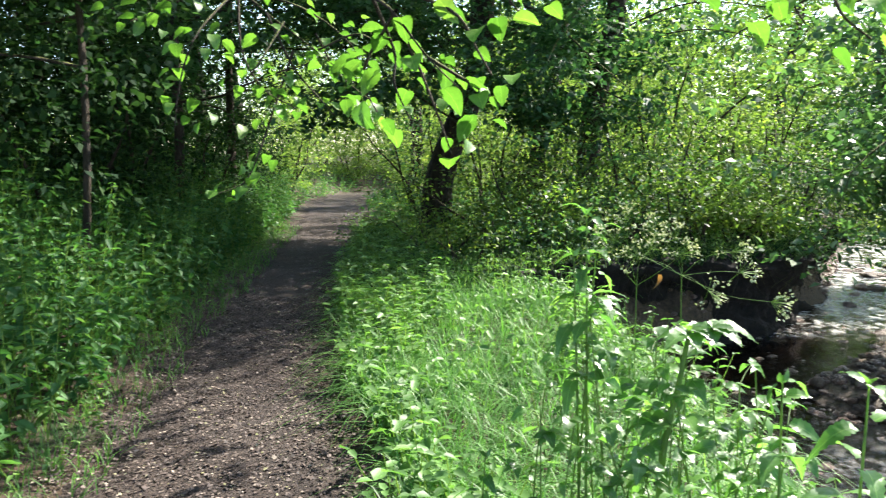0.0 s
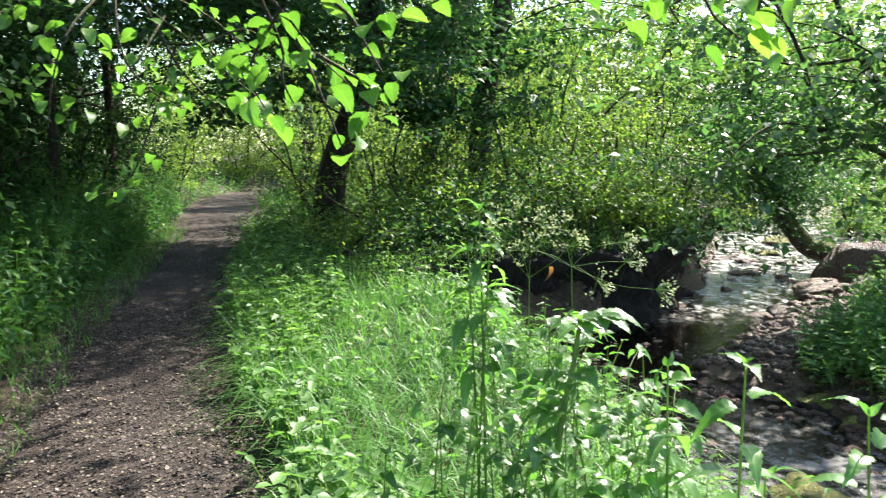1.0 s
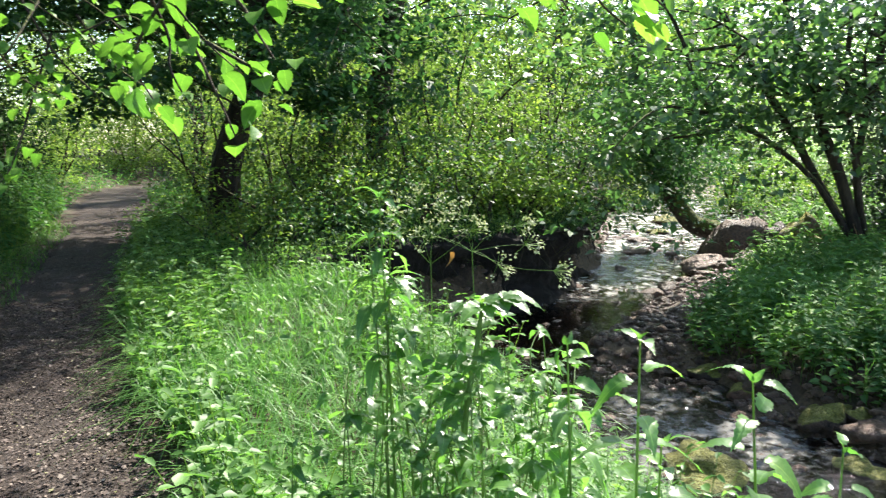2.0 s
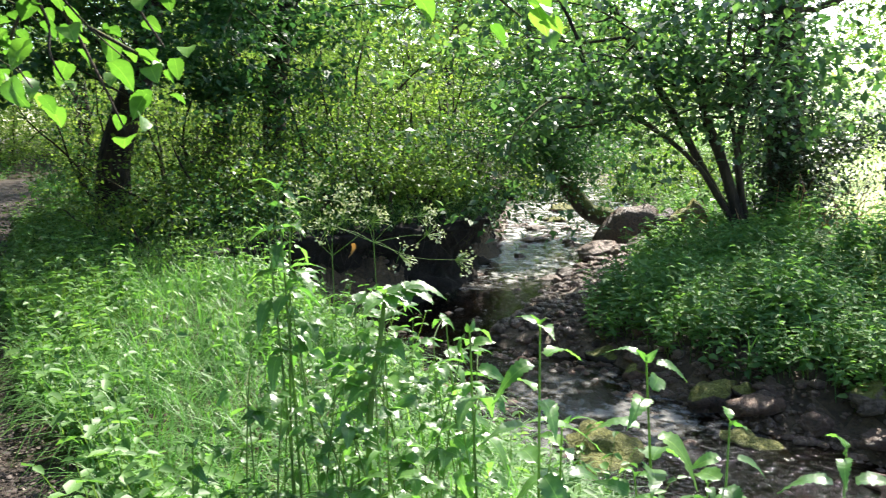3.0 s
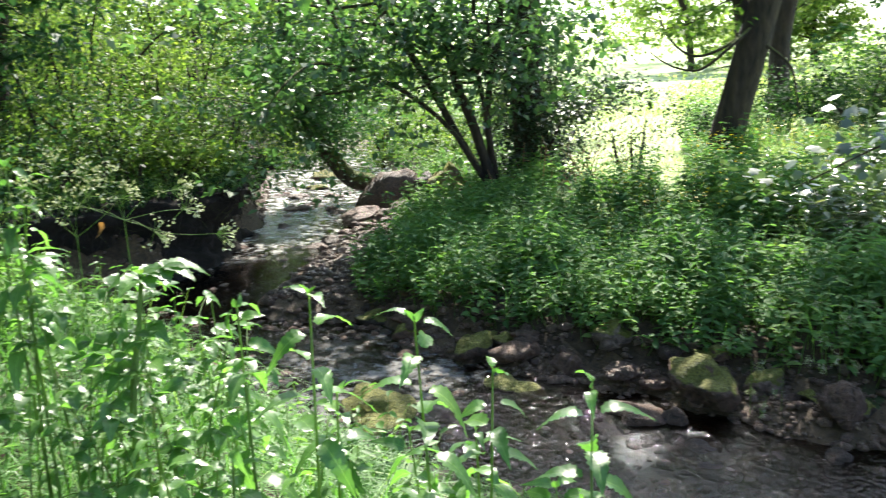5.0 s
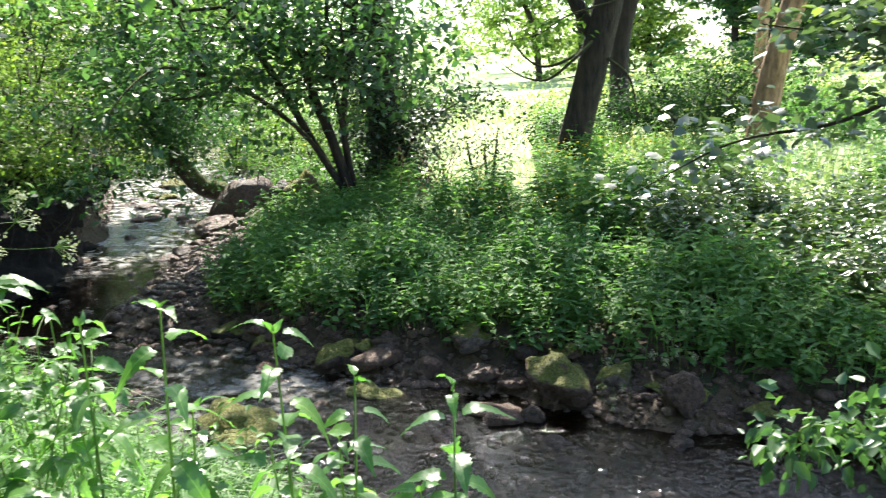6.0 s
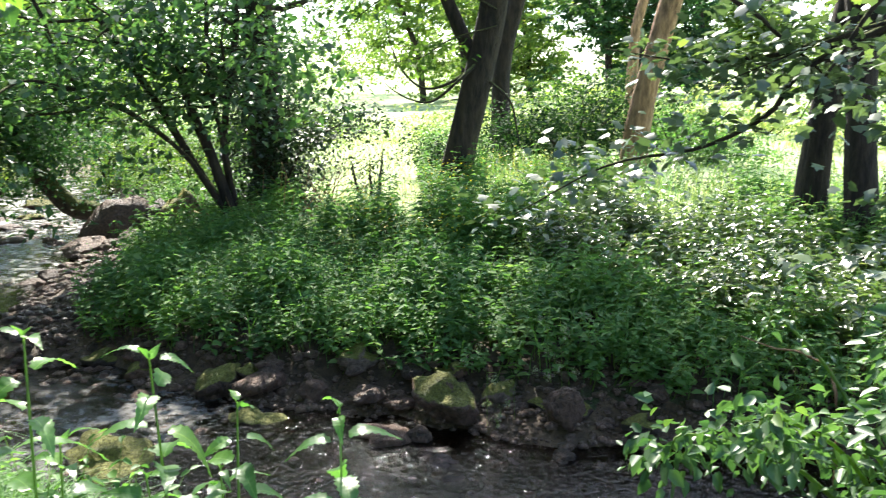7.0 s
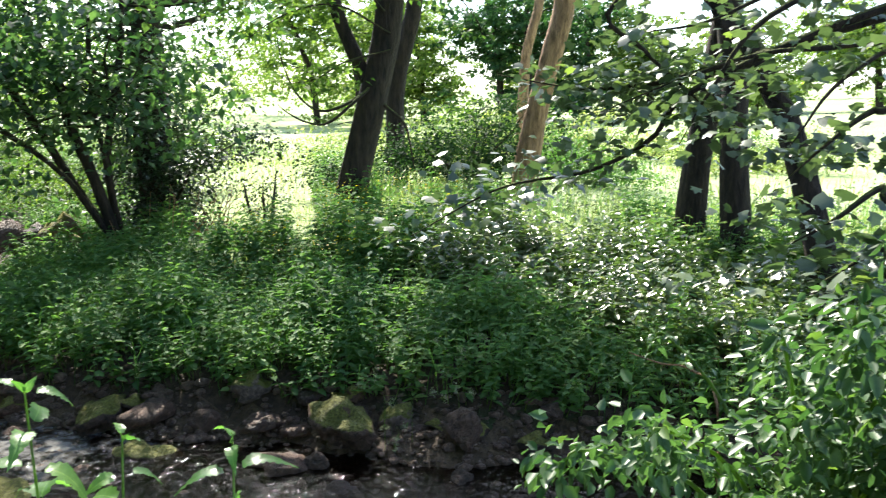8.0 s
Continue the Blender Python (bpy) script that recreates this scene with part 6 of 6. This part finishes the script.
def overhanging_tree():
    base = (-1.9, -3.2, float(ground(-1.9, -3.2)))
    g = np.random.default_rng(620)
    ob = thing("lime_tree", "lime tree whose bright leafy boughs hang over the path", "tree", base)
    o = np.array(base)
    v, q = tube(smooth_line(np.array([(-1.9, -3.2, base[2] - 0.1), (-1.85, -3.1, 2.2), (-1.7, -2.9, 4.5), (-1.6, -2.7, 7)]) - o, 14), (0.34, 0.24, 0.2, 0.12), 12, 0.05)
    part("trunk", mesh_of("trunk", v, q, mats=(MAT_BARK,)), ob)
    boughs = [
        ([(-1.85, -3.1, 2.4), (-1.0, -1.0, 2.9), (-0.5, 0.7, 2.5), (-0.23, 1.73, 2.02), (-0.13, 1.80, 1.91), (-0.05, 1.82, 1.81), (0.02, 1.80, 1.74)], 0.064,
         [[(-0.13, 1.80, 1.91), (-0.08, 1.90, 1.81), (-0.04, 1.90, 1.71), (0.00, 1.90, 1.60)],
          [(-0.18, 1.79, 1.97), (0.00, 1.80, 1.91), (0.06, 1.80, 1.82), (0.09, 1.80, 1.77)],
          [(-0.19, 1.79, 1.98), (-0.14, 2.00, 1.85), (-0.14, 2.00, 1.77), (-0.10, 2.00, 1.68)],
          [(-0.12, 1.80, 1.91), (-0.23, 2.19, 1.84), (-0.23, 2.19, 1.77), (-0.20, 2.19, 1.71)],
          [(-0.05, 1.82, 1.81), (0.07, 1.85, 1.74), (0.08, 1.85, 1.72)]]),
        ([(-1.85, -3.1, 2.2), (-1.6, -0.6, 2.8), (-1.1, 1.6, 2.5), (-0.80, 2.79, 2.23), (-0.66, 2.93, 2.10), (-0.49, 2.96, 1.97), (-0.35, 2.98, 1.85)], 0.056,
         [[(-0.66, 2.93, 2.10), (-0.57, 2.95, 1.91), (-0.49, 2.96, 1.81), (-0.43, 2.97, 1.74)],
          [(-0.74, 2.91, 2.18), (-0.54, 3.05, 2.13), (-0.38, 3.08, 2.01), (-0.34, 3.08, 1.90)],
          [(-0.75, 2.90, 2.18), (-0.72, 2.81, 1.95), (-0.65, 2.83, 1.82), (-0.55, 2.85, 1.76)],
          [(-0.75, 2.90, 2.18), (-0.83, 2.67, 1.99), (-0.89, 2.66, 1.83), (-0.91, 2.65, 1.68)],
          [(-0.49, 2.96, 1.97), (-0.33, 2.98, 2.03), (-0.20, 2.99, 1.93)],
          [(-0.57, 2.95, 1.97), (-0.67, 3.03, 1.75), (-0.73, 3.01, 1.58), (-0.78, 3.00, 1.49), (-0.88, 2.97, 1.45)],
          [(-0.80, 2.79, 2.23), (-1.10, 3.01, 2.12), (-1.17, 2.98, 2.08)],
          [(-0.60, 2.94, 2.07), (-0.66, 2.82, 1.92), (-0.72, 2.81, 1.84)],
          [(-0.49, 2.96, 2.03), (-0.44, 3.17, 1.91), (-0.31, 3.19, 1.80)]]),
        ([(-1.8, -3.0, 2.8), (-0.6, -1.2, 3.1), (0.2, 0.6, 2.6), (0.05, 1.70, 2.05), (0.09, 1.70, 1.96), (0.13, 1.70, 1.90), (0.16, 1.69, 1.87)], 0.064,
         [[(0.09, 1.70, 1.96), (0.23, 1.68, 1.98), (0.40, 1.65, 1.95), (0.49, 1.63, 1.89)],
          [(0.40, 1.65, 1.95), (0.53, 1.62, 1.95), (0.63, 1.58, 1.90), (0.67, 1.56, 1.84)],
          [(0.53, 1.62, 1.95), (0.66, 1.51, 1.91), (0.71, 1.49, 1.84), (0.75, 1.47, 1.80)],
          [(0.66, 1.51, 1.91), (0.76, 1.46, 1.88), (0.82, 1.43, 1.82)],
          [(0.09, 1.70, 1.96), (0.19, 1.74, 1.97), (0.26, 1.73, 1.94)]])]
    for line, size, twigs in boughs:
        pts = smooth_line(line, 30) - o
        v, q = tube(pts, (0.03, 0.01, 0.003, 0.0014), 7)
        bough = part("bough", mesh_of("bough", v, q, mats=(MAT_BARK,)), ob)
        twig_leaves(bough, pts[20:], size, g, LIME_LEAVES, 0.028)
        for tw in twigs:
            tp = smooth_line(tw, 14) - o
            v, q = tube(tp, (0.005, 0.0018), 5)
            twig = part("twig", mesh_of("twig", v, q, mats=(MAT_BARK,)), bough)
            twig_leaves(bough, tp, size, g, LIME_LEAVES, 0.028, skip=0.2)
    # unseen boughs overhead, added to shade the path and the left bank
    shade_boughs = [[(-1.7, -2.9, 4.5), (-1.2, 0, 5.6), (-0.6, 4, 5.9), (0.0, 7.5, 5.4)], [(-1.65, -2.8, 5), (-2.4, 1, 6), (-2.8, 4.5, 6.2), (-2.2, 8, 5.8)],
            [(-1.65, -2.8, 5.6), (-0.6, 1.5, 6.6), (0.6, 5, 6.8), (1.4, 8.6, 6.2)]]
    for k, line in enumerate(shade_boughs):
        pts = smooth_line(line, 24)
        v, q = tube(pts - o, (0.08, 0.05, 0.015), 7)
        bough = part("bough", mesh_of("bough", v, q, mats=(MAT_BARK,)), ob)
        many = 460 if k == 2 else 230
        at = pts[g.integers(8, 24, many)] + g.normal(0, 0.9, (many, 3)) * (1, 1, 0.5)
        v, q = sprays(at[open_to_sun(at)], 0.4, 16, 0.14, "rhomb", 0.3, 0.75, 680 + k)
        part("foliage", mesh_of("foliage", v - o, q, mats=(MAT_TREE,)), bough)
    return ob


overhanging_tree()


# sycamore bough reaching out over the stream
def sycamore_bough():
    base = (6.4, -2.6, float(ground(6.4, -2.6)))
    g = np.random.default_rng(640)
    o = np.array(base)
    ob = thing("sycamore_tree", "sycamore with dark leafy boughs over the stream", "tree", base)
    v, q = tube(smooth_line(np.array([(6.4, -2.6, base[2] - 0.1), (6.3, -2.4, 1.5), (6.2, -2.2, 3.5), (6.3, -2.0, 6)]) - o, 14), (0.26, 0.2, 0.12), 12, 0.05)
    part("trunk", mesh_of("trunk", v, q, mats=(MAT_BARK,)), ob)
    lines = [[(6.3, -2.3, 2.6), (5.5, -0.6, 2.4), (4.95, 0.7, 1.85), (4.9, 0.99, 1.52), (4.81, 1.35, 1.32), (4.64, 1.85, 1.21), (4.41, 2.36, 0.9)],
             [(6.2, -2.2, 2.8), (5.6, -0.4, 2.3), (4.94, 0.78, 1.9), (4.88, 1.07, 1.84), (4.8, 1.41, 1.82), (4.63, 1.88, 1.9)],
             [(6.2, -2.2, 3.4), (5.4, 0.2, 3.0), (4.85, 1.22, 2.33), (4.89, 1.05, 2.04), (4.94, 0.76, 1.77), (4.97, 0.59, 1.58)],
             [(6.2, -2.2, 3.2), (5.2, -0.6, 2.6), (4.6, 0.3, 2.2), (4.5, 0.6, 1.8), (4.45, 0.75, 1.5)],
             [(6.2, -2.2, 3.0), (5.0, -1.0, 2.4), (4.4, -0.1, 1.9), (4.3, 0.2, 1.5)],
             [(6.25, -2.2, 3.0), (5.58, -0.49, 2.21), (5.20, -0.03, 2.06), (4.98, 0.40, 2.01), (4.83, 0.81, 1.87), (4.65, 1.18, 1.70)],
             [(6.25, -2.2, 3.0), (4.58, -0.43, 1.81), (4.40, -0.14, 1.67), (4.30, 0.04, 1.51), (4.20, 0.20, 1.34)],
             [(6.25, -2.2, 3.0), (4.18, -0.42, 1.42), (4.00, -0.20, 1.34), (3.90, -0.03, 1.20), (3.90, 0.14, 1.08)],
             [(6.25, -2.2, 3.0), (5.49, -0.40, 2.45), (5.39, 0.30, 2.42), (5.25, 0.76, 2.23), (5.07, 1.16, 2.16)],
             [(6.25, -2.2, 3.0), (3.67, -0.43, 1.18), (3.59, -0.20, 1.12), (3.50, 0.01, 0.98)]]
    for k, line in enumerate(lines):
        pts = smooth_line(line, 26)
        v, q = tube(pts - o, (0.04, 0.02, 0.012, 0.003), 7)
        bough = part("bough", mesh_of("bough", v, q, mats=(MAT_BARK,)), ob)
        many = 24 if k < 3 else 11
        at = pts[g.integers(9, 26, many)] + g.normal(0, 0.16 if k < 3 else 0.24, (many, 3)) * (1, 1, 0.5)
        v, q = sprays(at, 0.22, 13, 0.076, "lobed", 0.12, 0.95, 641 + k, 0.3, 0.05)
        part("foliage", mesh_of("foliage", v - o, q, mats=(MAT_BOUGH,)), bough)
    return ob


sycamore_bough()


# the shrub at the water's near edge
def near_shrub():
    x, y = 3.0, -0.05
    z = float(ground(x, y))
    o = np.array((x, y, z))
    g = np.random.default_rng(660)
    ob = thing("elder_shrub", "leafy green shrub spreading beside the stream", "shrub", tuple(o))
    count = 0
    for k in range(40):
        side = g.uniform(-0.75, 0.62)
        end = np.array((2.62 + g.normal(0, 0.22), side, max(0.1, (1.15 - 0.62 * side) * g.uniform(0.45, 1.0))))
        pts = smooth_line([(x + g.normal(0, 0.1), y + g.normal(0, 0.1), z), (o + end) / 2 + (0.1, 0, 0.25), end, end + (end - o) * (0.1, 0.1, -0.06)], 16) - o
        v, q = tube(pts, (0.012, 0.007, 0.002), 5)
        cane = part("cane", mesh_of("cane", v, q, mats=(MAT_STEM,)), ob)
        if count < 270:
            for j in range(5, 16):
                for s in (-1, 1):
                    tan = unit(pts[min(j, 15)] - pts[j - 1])
                    d = unit(np.cross(tan, (0, 0, 1))) * s + tan * 0.5 + g.normal(0, 0.25, 3) + (0, 0, -0.15)
                    part("leaf", SHRUB_LEAVES[int(g.integers(0, 3))], cane, m=leaf_pose(pts[j] + g.normal(0, 0.02, 3), d, g.normal(0, 0.3, 3) + (0, 0, 1), g.uniform(0.04, 0.07)))
                    count += 1
        else:
            v, q = sprays(pts[4:], 0.13, 20, 0.052, "oval", 0.5, 0.62, 700 + k)
            part("foliage", mesh_of("foliage", v, q, mats=(MAT_BRAMBLE,)), cane)
    return ob


near_shrub()


def bare_cane():
    z = float(ground(3.2, 0.3))
    ob = thing("bare_cane", "thin pale bare twig arching over the water", "twig", (3.2, 0.3, z))
    v, q = tube(smooth_line(np.array([(3.2, 0.3, z), (3.35, 0.35, 0.42), (3.6, 0.5, 0.52), (3.84, 0.68, 0.46), (4.1, 0.89, 0.42)]) - (3.2, 0.3, z), 16), (0.008, 0.006, 0.003), 6)
    part("stem", mesh_of("stem", v, q, mats=(MAT_BARK_ORANGE,)), ob)


bare_cane()
